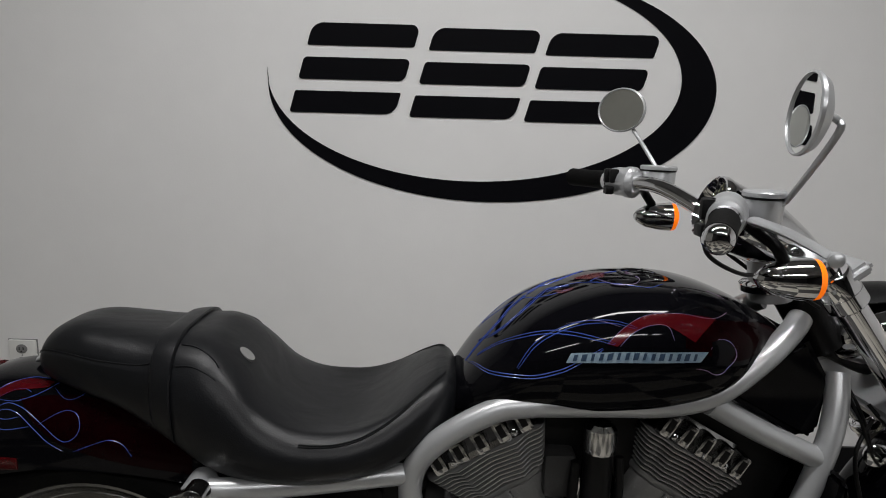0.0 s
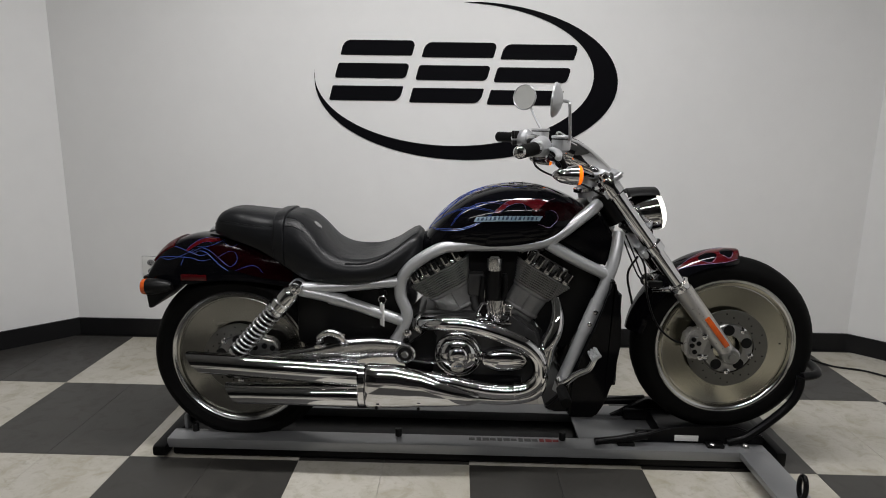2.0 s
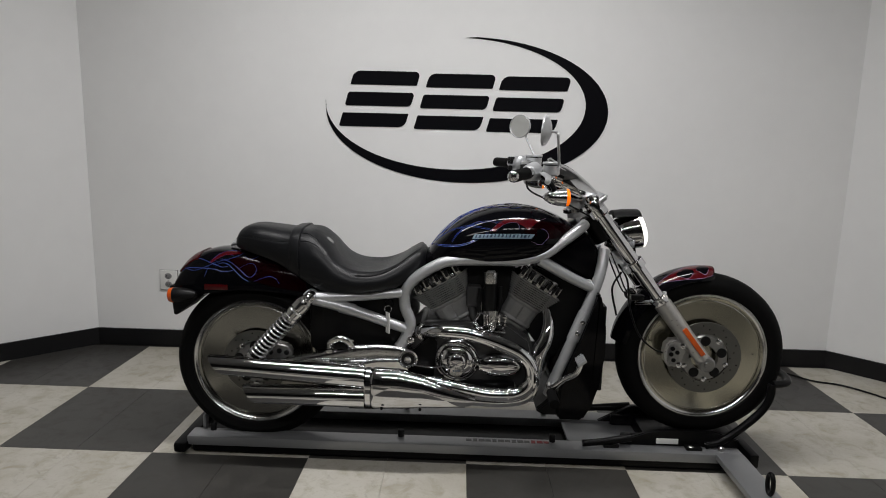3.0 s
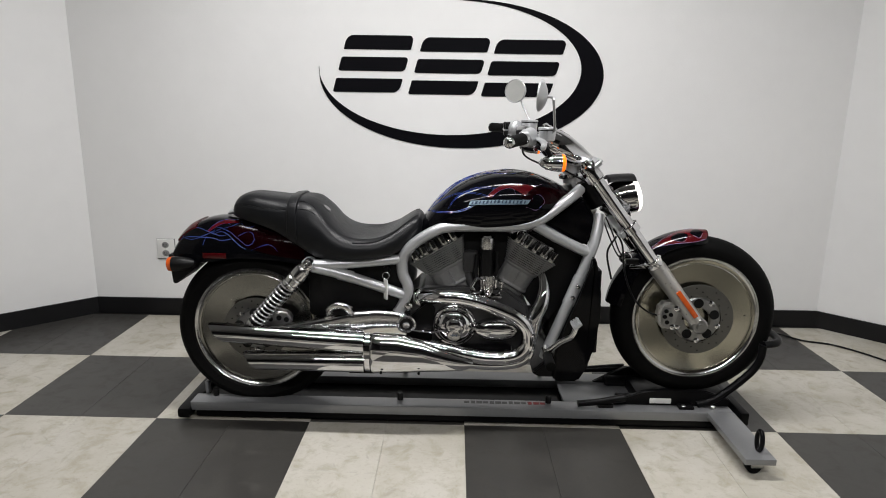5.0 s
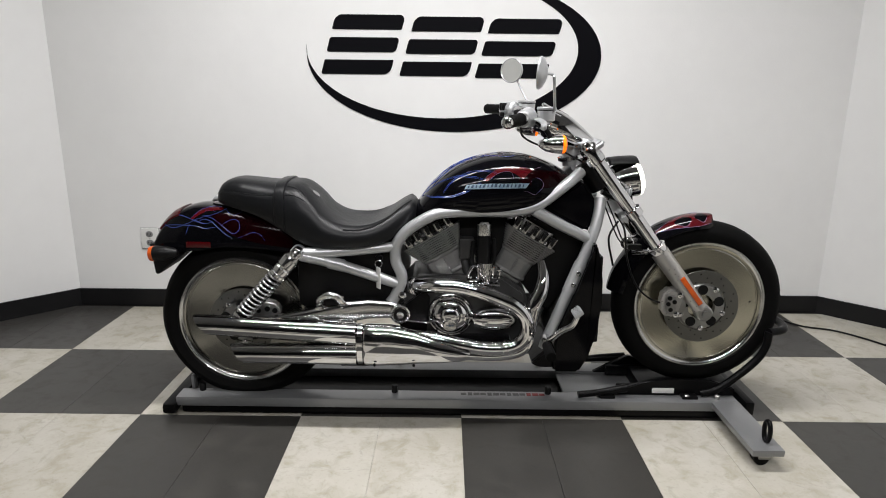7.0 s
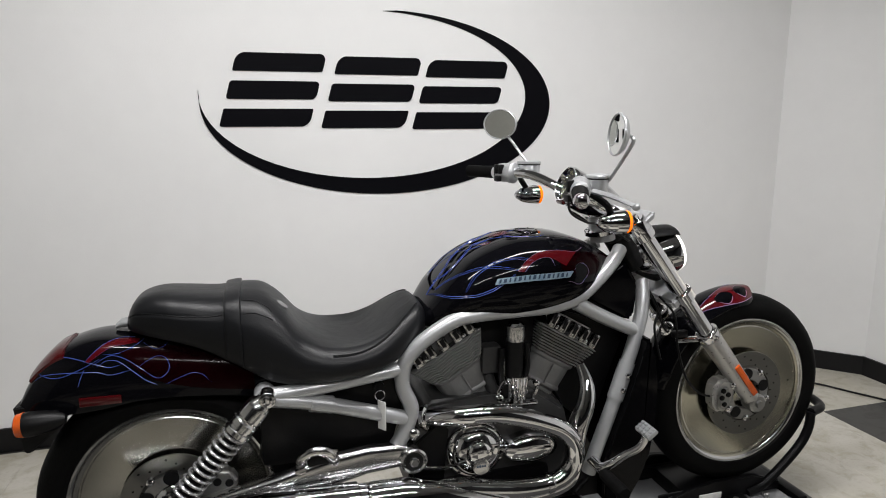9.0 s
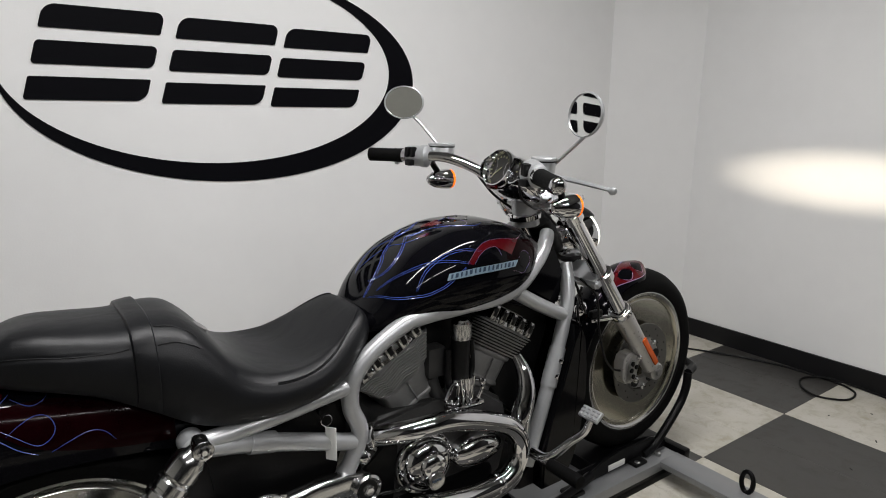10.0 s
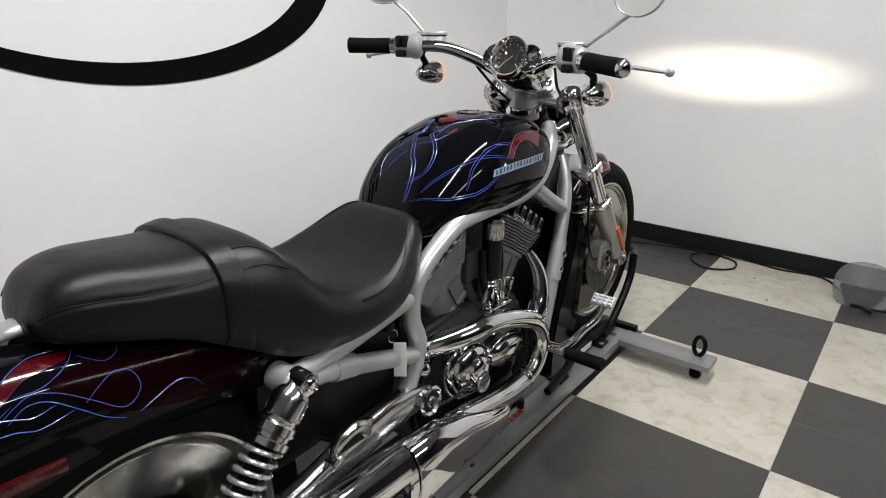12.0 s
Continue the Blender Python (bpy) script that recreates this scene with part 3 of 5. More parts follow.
for sg in (-1, 1):
    # the seam round the pillion pad, and the piping that rims the rider's bucket
    pts = [on_seat(x, sg, 0.0008, seam_at(x)) for x in spread(-0.880, -0.664, 22)]
    part("seam", tube(pts, 0.0010, 6, 3), LEATHER, seat)
    for lift_, gap in ((0.0006, 0.0), (0.0004, 0.7)):
        pts = []
        for k in range(13):
            u = k / 12
            q = 6.0 + 9.4 * math.sin(0.5 * math.pi * u) + gap
            pts.append(on_seat(-0.176 - 0.235 * u ** 1.5, sg, lift_, q))
        part("piping", tube(pts, 0.0013, 6, 3), LEATHER, seat)
    # the tab stitched ahead of the strap
    part("tab_seam", tube([seat_side(x, sg, 0.0006)[i] for x, i in ((-0.618, 8), (-0.590, 8), (-0.560, 9), (-0.548, 10))], 0.0011, 6, 3), LEATHER, seat)
    part("tab_seam", tube([seat_side(x, sg, 0.0006)[i] for x, i in ((-0.618, 14), (-0.590, 13), (-0.560, 13), (-0.548, 13))], 0.0011, 6, 3), LEATHER, seat)
part("seat_badge", lathe([(-0.004, 0.014), (0.0025, 0.013), (0.003, 0.006)], Vector(seat_side(-0.524, -1)[2]), (0.60, -0.16, 0.78), 14, flat=(0.85, 1.25)), FIN, seat, "small worn silver badge")

# rear fender
FTOP = [(-1.126, 0.662), (-1.105, 0.706), (-1.077, 0.744), (-1.035, 0.778), (-0.950, 0.799), (-0.800, 0.786), (-0.620, 0.760), (-0.500, 0.740)]
FLOW = [(-1.150, 0.640), (-1.125, 0.632), (-1.050, 0.632), (-0.950, 0.640), (-0.850, 0.655), (-0.700, 0.650), (-0.560, 0.630), (-0.500, 0.620)]
FWID = [(-1.150, 0.070), (-1.120, 0.092), (-1.040, 0.106), (-0.900, 0.116), (-0.700, 0.124), (-0.500, 0.126)]


def fender_ring(x, n=20):
    t, l, w = at(FTOP, x), at(FLOW, x), at(FWID, x)
    out, inn = [], []
    for i in range(n + 1):
        a = math.pi * i / n
        c, s = math.cos(a), math.sin(a)
        out.append((x, -w * math.copysign(abs(c) ** 0.55, c), l + (t - l) * abs(s) ** 0.72))
        inn.append((x, -(w - 0.006) * math.copysign(abs(c) ** 0.55, c), l + (t - l - 0.008) * abs(s) ** 0.72))
    return out + inn[::-1]


rear_fender = part("rear_fender", loft([fender_ring(x) for x in spread(-1.126, -0.500, 36)]), PAINT, bike, "glossy black rear fender with red and blue flames")
bm = loft([[Vector(q) + Vector((-0.004, 0, 0.004)) for q in fender_ring(x)[6:15]] + [Vector(q) + Vector((0.004, 0, -0.006)) for q in fender_ring(x)[6:15][::-1]] for x in spread(-1.095, -1.020, 9)])
part("tail_light", bm, REDLENS, bike, "red tail light lens wrapped over the fender")
part("side_reflector", box(-0.945, -0.1135, 0.663, 0.090, 0.008, 0.021, 0.002), REDLENS, bike, "red side reflector")
part("seat_bracket", loft([[(x, w * math.cos(a), z + h * math.sin(a)) for a in (2 * math.pi * i / 20 for i in range(20))] for x, z, w, h in ((-0.858, 0.812, 0.022, 0.010), (-0.890, 0.817, 0.022, 0.012), (-0.908, 0.815, 0.019, 0.010), (-0.920, 0.808, 0.013, 0.006))]), SILVER, bike, "silver seat catch behind the seat")
part("plate_bracket", plate([(-1.132, 0.660), (-1.010, 0.655), (-1.035, 0.606), (-1.106, 0.545), (-1.120, 0.545)], -0.095, 0.095, 0.003), BLACK, bike, "black plastic plate holder")
for sg in (-1, 1):
    sig = part("rear_turn_signal", lathe([(0.042, 0.010), (0.026, 0.019), (0.0, 0.0255), (-0.030, 0.0285), (-0.042, 0.028)], (-1.056, sg * 0.135, 0.636), (1, 0, 0.05), 24), BLACK, bike, "black bullet turn signal")
    part("lens", lathe([(-0.041, 0.0288), (-0.056, 0.026), (-0.061, 0.017), (-0.063, 0.004)], (-1.056, sg * 0.135, 0.636), (1, 0, 0.05), 24), AMBER_OFF, sig, "amber lens")
    part("stalk", tube([(-1.046, sg * 0.135, 0.636), (-1.040, sg * 0.06, 0.643)], 0.011, 10), BLACK, sig)

# side panel below the seat
for sg in (-1, 1):
    part("side_panel", plate([(-0.560, 0.640), (-0.240, 0.655), (-0.225, 0.560), (-0.262, 0.430), (-0.430, 0.405), (-0.540, 0.500)], sg * 0.105, sg * 0.070, 0.008), BLACK, bike, "black side panel")
part("rear_hugger", box(-0.520, 0, 0.55, 0.16, 0.20, 0.26, 0.03), BLACK, bike)

# shock absorbers
SPRING = material("spring_steel", (0.55, 0.55, 0.56), 0.24, 0.75, vary=0.08, scale=20)
ST, SB = Vector((-0.572, -0.184, 0.656)), Vector((-0.800, -0.180, 0.402))
for sg in (1, -1):
    a, b = Vector((ST.x, ST.y * sg, ST.z)), Vector((SB.x, SB.y * sg, SB.z))
    ax = (b - a).normalized()
    L = (b - a).length
    sh = part("shock_absorber", lathe([(-0.016, 0.016), (0.012, 0.021), (0.022, 0.029), (0.032, 0.0315), (0.062, 0.0330), (0.066, 0.0300), (0.070, 0.0300), (0.074, 0.0335), (0.088, 0.0335), (0.090, 0.0305), (0.096, 0.0305), (0.099, 0.0350), (0.110, 0.0350), (0.112, 0.013), (L - 0.032, 0.013), (L - 0.030, 0.031), (L - 0.020, 0.031), (L - 0.012, 0.015), (L, 0.014)],
                                      a, ax, 24), POLISHED, bike, "chrome shock absorber with open coil spring")
    u = ax.cross(Vector((0, 1, 0))).normalized()
    v = ax.cross(u)
    pts = [a + ax * (0.114 + (L - 0.148) * k / 144) + 0.0285 * (math.cos(k * 2 * math.pi * 11 / 144) * u + math.sin(k * 2 * math.pi * 11 / 144) * v) for k in range(145)]
    part("spring", tube(pts, 0.0043, 8, 1), SPRING, sh)
    part("damper", tube([a + ax * 0.112, a + ax * (L - 0.032)], 0.0185, 16), BLACKMETAL, sh, "black damper rod sleeve")
    for q, nm in ((a, "top_bolt"), (b, "bottom_bolt")):
        bolt = part(nm, lathe([(0.012, 0.020), (-0.024, 0.020), (-0.026, 0.017)], q, (0, sg, 0), 20), POLISHED, sh)
        part("bolt_head", lathe([(-0.025, 0.012), (-0.033, 0.012), (-0.035, 0.008), (-0.032, 0.005)], q, (0, sg, 0), 16), CHROME, bolt)

part("frame_bolt", lathe([(0.01, 0.016), (-0.010, 0.015), (-0.013, 0.011), (-0.016, 0.006)], (-0.206, -0.142, 0.490), (0, 1, 0), 16), CHROME, frame_root)

# swingarm
for sg in (-1, 1):
    rings = []
    for x, z, hz, hs, s in ((-0.195, 0.424, 0.026, 0.020, 0.140), (-0.250, 0.436, 0.032, 0.020, 0.142), (-0.330, 0.438, 0.036, 0.021, 0.146), (-0.430, 0.424, 0.042, 0.021, 0.150), (-0.560, 0.395, 0.038, 0.020, 0.152), (-0.700, 0.372, 0.032, 0.019, 0.150), (-0.840, 0.360, 0.028, 0.018, 0.150)):
        rings.append([(x, sg * s + hs * math.copysign(abs(math.cos(w)) ** 0.5, math.cos(w)), z + hz * math.copysign(abs(math.sin(w)) ** 0.6, math.sin(w))) for w in (2 * math.pi * i / 20 for i in range(20))])
    arm = part("swingarm", loft(rings), POLISHED, bike, "polished aluminium swingarm")
    part("pivot_cap", lathe([(0.0, 0.036), (-0.012, 0.036), (-0.016, 0.031), (-0.011, 0.026), (-0.011, 0.015), (-0.018, 0.013), (-0.018, 0.004)], (-0.212, sg * 0.160, 0.424), (0, -sg, 0), 28), POLISHED, arm)
    part("pivot_recess", lathe([(-0.0100, 0.0255), (-0.0122, 0.0250), (-0.0122, 0.0140)], (-0.212, sg * 0.160, 0.424), (0, -sg, 0), 24, caps=False), BLACK, arm)
    part("pivot_bolt", lathe([(-0.010, 0.013), (-0.021, 0.013), (-0.024, 0.010), (-0.024, 0.003)], (-0.212, sg * 0.160, 0.424), (0, -sg, 0), 6), CHROME, arm)
part("rear_axle", tube([(RW[0], -0.178, RW[1]), (RW[0], 0.178, RW[1])], 0.016, 16), CHROME, bike)
peg = part("passenger_peg", tube([(-0.502, -0.176, 0.458), (-0.496, -0.182, 0.484), (-0.466, -0.186, 0.500), (-0.436, -0.182, 0.490), (-0.424, -0.172, 0.468), (-0.418, -0.160, 0.452)], [0.012, 0.015, 0.016, 0.018, 0.019, 0.016], 14, 5, squash=0.8), POLISHED, bike, "folded chrome passenger peg")
part("peg_body", box(-0.458, -0.174, 0.474, 0.060, 0.024, 0.030, 0.008), BLACKMETAL, peg)
part("peg_tip", box(-0.503, -0.178, 0.452, 0.026, 0.030, 0.018, 0.005, Matrix.Rotation(radians(-24), 4, "Y")), POLISHED, peg)
part("peg_clip", box(-0.424, -0.184, 0.497, 0.026, 0.012, 0.008, 0.002, Matrix.Rotation(radians(14), 4, "Y")), CHROME, peg)
rcal = part("rear_caliper", plate([(-0.770, 0.400), (-0.752, 0.440), (-0.712, 0.462), (-0.668, 0.452), (-0.650, 0.420), (-0.668, 0.396), (-0.720, 0.386)], -0.140, -0.100, 0.008), CAST, bike, "grey rear brake caliper")
for cx_, cz_ in ((-0.735, 0.424), (-0.702, 0.430), (-0.674, 0.424)):
    part("caliper_hole", lathe([(0, 0.010), (-0.004, 0.010), (-0.005, 0.006)], (cx_, -0.139, cz_), (0, 1, 0), 12), BLACK, rcal)

# engine
engine = new("engine")
engine.parent = bike
part("crankcase", plate([(-0.215, 0.500), (-0.160, 0.560), (0.000, 0.560), (0.160, 0.560), (0.245, 0.500), (0.270, 0.400), (0.240, 0.290), (0.120, 0.235), (-0.100, 0.235), (-0.215, 0.290)], -0.120, 0.130, 0.014), ENGINE, engine, "grey painted engine case")
# added black block, no engine part: stands in for the shade under the tank
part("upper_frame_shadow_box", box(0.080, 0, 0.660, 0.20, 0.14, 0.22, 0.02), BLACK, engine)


CYL = material("cast_cylinder", (0.23, 0.23, 0.226), 0.40, 0.4, vary=0.25, scale=12, bump=0.12, bump_scale=200)


def rounded(hx, hs, d, n=40, p=0.45, wave=0.0):
    """A rounded block's outline; wave scallops its two long sides into three lobes."""
    rim = []
    for w in (2 * math.pi * i / n for i in range(n)):
        c, sn = math.cos(w), math.sin(w)
        u = math.copysign(abs(c) ** p, c)
        rim.append((hx * u, hs * (1 - wave * abs(math.cos(1.5 * math.pi * u)) ** 3) * math.copysign(abs(sn) ** p, sn), d))
    return rim


def cylinder(angle, cx, cz, k=1.0):
    """One cylinder, leaning fore or aft: a stepped barrel, a stack of wavy fins and a ribbed cover."""
    m = Matrix.Translation((cx, 0, cz)) @ Matrix.Rotation(angle, 4, "Y") @ Matrix.Diagonal((k, 1.0, 1.0, 1.0))

    def placed(name, bm, mat, parent, label=""):
        bm.transform(m)
        return part(name, bm, mat, parent, label)

    cyl = placed("cylinder", loft([rounded(*q, wave=0.05) for q in ((0.068, 0.092, 0.09), (0.070, 0.095, 0.164), (0.075, 0.101, 0.168), (0.079, 0.106, 0.172), (0.079, 0.106, 0.178), (0.075, 0.102, 0.183),
                                                         (0.077, 0.104, 0.240), (0.083, 0.110, 0.246), (0.084, 0.111, 0.254), (0.074, 0.098, 0.258))]), CYL, engine, "cast grey cylinder with cooling fins")
    placed("fin_core", box(0, 0, 0.295, 0.150, 0.196, 0.084, 0.014), ENGINE, cyl)
    for i in range(9):
        d, hx, hs = 0.2605 + 0.0080 * i, 0.085 + 0.0042 * i, 0.119 + 0.0011 * i
        placed("fin", loft([rounded(g * hx, g * hs, d + dd, 56, 0.35, 0.11) for dd, g in ((-0.0019, 0.975), (-0.0010, 1.0), (0.0010, 1.0), (0.0019, 0.975))]), FIN, cyl)
    head = placed("cylinder_head", loft([rounded(*q, p=0.35) for q in ((0.100, 0.104, 0.324), (0.108, 0.112, 0.329), (0.106, 0.110, 0.340), (0.096, 0.096, 0.352), (0.090, 0.088, 0.376))]), DARKCHROME, cyl, "dark polished head cover")
    for i in range(5):
        rib = placed("cover_rib", box(-0.082 + 0.041 * i, -0.097, 0.350, 0.025, 0.038, 0.044, 0.006), DARKCHROME, head)
        placed("rib_window", box(-0.082 + 0.041 * i, -0.1155, 0.352, 0.012, 0.004, 0.024, 0.001), BLACK, rib)
    for i in (-1, 1):
        placed("cover_screw", lathe([(0, 0.007), (0.006, 0.007), (0.008, 0.004)], (0.058 * i, -0.104, 0.336), (0, -1, 0), 10), CHROME, head)
    placed("casting_seam", box(0.0, -0.103, 0.208, 0.004, 0.006, 0.060, 0.002), CYL, cyl)
    return cyl


cylinder(radians(-30), 0.060, 0.415)
cylinder(radians(30), 0.096, 0.415, 0.90)
part("intake_post", tube([(0.086, -0.118, 0.590), (0.086, -0.122, 0.720)], 0.025, 18), BLACK, engine)
part("intake_cap", lathe([(0, 0.026), (0.010, 0.028), (0.042, 0.027), (0.050, 0.019)], (0.086, -0.124, 0.714), (0, 0, 1), 10), POLISHED, engine, "chrome cap")
part("intake_clamp", lathe([(0, 0.026), (0.004, 0.029), (0.014, 0.029), (0.018, 0.026)], (0.086, -0.118, 0.590), (0, 0, 1), 20), CHROME, engine)
reg = part("intake_foot", box(0.092, -0.134, 0.534, 0.110, 0.034, 0.014, 0.005), CHROME, engine, "ribbed chrome foot of the intake post")
part("foot_body", loft([[(0.095 + w * math.cos(a), -0.128 + 0.024 * math.sin(a), z) for a in (2 * math.pi * i / 20 for i in range(20))] for z, w in ((0.536, 0.016), (0.570, 0.020), (0.600, 0.024), (0.612, 0.026))]), POLISHED, reg)
for k in (-2, -1, 0, 1, 2):
    part("foot_rib", tube([(0.095 + 0.0105 * k, -0.150 + 0.0022 * k * k, 0.610), (0.095 + 0.0085 * k, -0.151 + 0.0020 * k * k, 0.575), (0.095 + 0.0055 * k, -0.148 + 0.0016 * k * k, 0.538)], 0.0036, 8, 4), CHROME, reg)
EAR = [(0.066, 0.596), (0.050, 0.600), (0.036, 0.578), (0.030, 0.562), (0.036, 0.548), (0.060, 0.546), (0.067, 0.562)]
part("foot_ear", tube([(x, -0.140, z) for x, z in EAR + EAR[:1]], 0.0052, 8, 4), CHROME, reg)
part("ear_plate", plate([(0.064, 0.592), (0.051, 0.594), (0.035, 0.562), (0.040, 0.552), (0.062, 0.552)], -0.138, -0.132, 0.001), BLACKMETAL, reg)
part("foot_ear", tube([(0.120, -0.140, 0.602), (0.138, -0.142, 0.596), (0.146, -0.142, 0.574), (0.134, -0.140, 0.545)], 0.0052, 8, 4), CHROME, reg)
for x, z in ((0.036, 0.560), (0.142, 0.590)):
    part("foot_bolt", lathe([(0, 0.009), (-0.008, 0.009), (-0.010, 0.006)], (x, -0.142, z), (0, 1, 0), 8), CHROME, reg)
part("throttle_body", box(0.026, -0.080, 0.655, 0.056, 0.060, 0.080, 0.010), ENGINE, engine)
part("throttle_pipe", tube([(0.020, -0.085, 0.610), (0.030, -0.095, 0.570), (0.052, -0.100, 0.548)], 0.018, 12, 4), ENGINE, engine)
for dx in (-0.034, 0.036):
    part("intake_bracket", box(0.086 + dx, -0.116, 0.610, 0.012, 0.020, 0.110, 0.004), CHROME, engine)
part("hose", tube([(0.050, -0.118, 0.690), (0.046, -0.124, 0.620), (0.058, -0.124, 0.570)], 0.009, 10, 5), BLACK, engine)
part("hose", tube([(0.122, -0.118, 0.700), (0.124, -0.124, 0.630), (0.112, -0.124, 0.590)], 0.008, 10, 5), BLACK, engine)

# clutch side covers
CC = (-0.030, -0.120, 0.412)
cover = part("clutch_cover", lathe([(0, 0.084), (-0.014, 0.084), (-0.022, 0.078), (-0.026, 0.070), (-0.036, 0.066), (-0.046, 0.054), (-0.052, 0.036), (-0.054, 0.018), (-0.055, 0.004)], CC, (0, 1, 0), 48), CHROME, engine, "round chrome clutch cover")
part("cover_boss", lathe([(-0.040, 0.040), (-0.058, 0.036), (-0.066, 0.028), (-0.069, 0.014), (-0.070, 0.004)], (CC[0], CC[1], CC[2] + 0.008), (0, 1, 0), 32), CHROME, cover)
for i in range(10):
    a = 2 * math.pi * i / 10 + 0.2
    part("cover_bolt", lathe([(0, 0.0050), (-0.005, 0.0050), (-0.006, 0.003)], (CC[0] + 0.074 * math.cos(a), CC[1] - 0.020, CC[2] + 0.074 * math.sin(a)), (0, 1, 0), 10), CHROME, cover)
cap_disc = part("cover_disc", lathe([(-0.050, 0.026), (-0.068, 0.025), (-0.072, 0.023), (-0.071, 0.020), (-0.071, 0.004)], (CC[0] - 0.002, CC[1], CC[2] - 0.022), (0, 1, 0), 28), POLISHED, cover)
for k in range(4):
    part("lettering_bar", box(CC[0] - 0.0125 + 0.007 * k, CC[1] - 0.0715, CC[2] - 0.020, 0.0045, 0.001, 0.007 if k % 2 else 0.0055, 0), BADGE_DARK, cap_disc)
part("oval_cover", lathe([(0, 0.064), (-0.020, 0.063), (-0.034, 0.057), (-0.042, 0.042), (-0.046, 0.012)], (0.130, -0.122, 0.400), (0, 1, 0), 40, flat=(1.34, 0.68)), CHROME, engine, "oval chrome primary cover")
for dz in (-0.014, 0.014):
    part("oval_rib", box(0.134, -0.160, 0.400 + 0.8 * dz, 0.100, 0.012, 0.008, 0.0035), CHROME, engine)
part("lower_case", box(0.030, -0.110, 0.300, 0.330, 0.060, 0.070, 0.018), BLACKMETAL, engine)
part("rear_case", plate([(-0.235, 0.430), (-0.120, 0.520), (-0.095, 0.480), (-0.110, 0.330), (-0.200, 0.300)], -0.128, -0.090, 0.010), BLACKMETAL, engine)
part("cable", tube([(-0.190, -0.172, 0.402), (-0.130, -0.178, 0.398), (-0.070, -0.176, 0.404)], 0.004, 8, 4), CHROME, engine)

# exhaust
exhaust = new("exhaust")
exhaust.parent = bike
LOOP = [(-0.165, -0.105, 0.512), (-0.120, -0.150, 0.528), (-0.070, -0.178, 0.538), (0.000, -0.184, 0.536), (0.080, -0.184, 0.516), (0.150, -0.184, 0.490), (0.205, -0.184, 0.462), (0.240, -0.184, 0.422), (0.248, -0.184, 0.374),
        (0.228, -0.184, 0.330), (0.180, -0.184, 0.306), (0.090, -0.186, 0.304), (0.000, -0.190, 0.320), (-0.100, -0.196, 0.343), (-0.220, -0.200, 0.360), (-0.345, -0.202, 0.364)]
part("rear_header", tube(LOOP, 0.0262, 20, 8), CHROME, exhaust, "chrome exhaust header looping round the engine cover")
part("front_header", tube([(0.300, -0.100, 0.610), (0.306, -0.122, 0.575), (0.304, -0.138, 0.540), (0.292, -0.150, 0.500), (0.270, -0.158, 0.455), (0.258, -0.160, 0.380), (0.240, -0.172, 0.300), (0.150, -0.174, 0.272), (0.000, -0.180, 0.278)], [0.015, 0.020, 0.024, 0.027, 0.028, 0.026, 0.022, 0.0205, 0.0205], 18, 7), CHROME, exhaust)
part("header_flange", lathe([(0, 0.036), (0.012, 0.036), (0.016, 0.030)], (-0.165, -0.104, 0.512), (0.7, -0.7, 0.2), 20), CHROME, exhaust)
part("header_clamp", lathe([(0, 0.0285), (0.003, 0.030), (0.016, 0.030), (0.019, 0.0285)], (0.180, -0.184, 0.306), (-1, 0, -0.05), 20), CHROME, exhaust)
rings = []
for x, z, hz, hs in ((-0.338, 0.322, 0.074, 0.046), (-0.330, 0.322, 0.078, 0.049), (-0.240, 0.322, 0.075, 0.048), (-0.150, 0.316, 0.062, 0.044), (-0.060, 0.300, 0.042, 0.038), (0.010, 0.290, 0.026, 0.030), (0.040, 0.287, 0.016, 0.02)):
    rings.append([(x, -0.205 - hs * math.copysign(abs(math.cos(w)) ** 0.8, math.cos(w)), z + hz * math.copysign(abs(math.sin(w)) ** 0.8, math.sin(w))) for w in (2 * math.pi * i / 28 for i in range(28))])
part("heat_shield", loft(rings), CHROME, exhaust, "chrome heat shield over the collector")
for sx, sz in ((-0.300, 0.262), (-0.160, 0.262)):
    part("shield_screw", lathe([(0, 0.006), (-0.005, 0.005)], (sx, -0.248, sz), (0, 1, 0), 8), BLACKMETAL, exhaust)
part("muffler_clamp", lathe([(0, 0.070), (0.004, 0.076), (0.022, 0.076), (0.026, 0.070)], (-0.366, -0.203, 0.324), (1, 0, 0), 28, flat=(0.60, 1.0)), CHROME, exhaust)


def muffler(name, x0, z0, x1, z1, r0, r1, s, cut):
    """A tapered silencer whose end is cut aslant, with a real wall."""
    rings = []
    for row in (0, 1):
        for u in (spread(0, 1, 9) if row == 0 else spread(1, 0.55, 5)):
            r = (r0 + (r1 - r0) * u) * (1.0 if row == 0 else 0.90)
            ring = []
            for i in range(28):
                w = 2 * math.pi * i / 28
                k = math.sin(w)
                x = x0 + (x1 - x0) * u - cut * k * u ** 6
                ring.append((x, s + r * math.cos(w), z0 + (z1 - z0) * u + r * k))
            rings.append(ring)
    bm = loft(rings)
    return part(name, bm, CHROME, exhaust, "chrome muffler with slash-cut tip")


muffler("upper_muffler", -0.366, 0.364, -0.918, 0.392, 0.0430, 0.0365, -0.205, 0.030)
muffler("lower_muffler", -0.366, 0.286, -0.795, 0.284, 0.0410, 0.0355, -0.205, 0.026)
part("muffler_mount", box(-0.380, -0.175, 0.238, 0.10, 0.03, 0.016, 0.004), BLACKMETAL, exhaust)

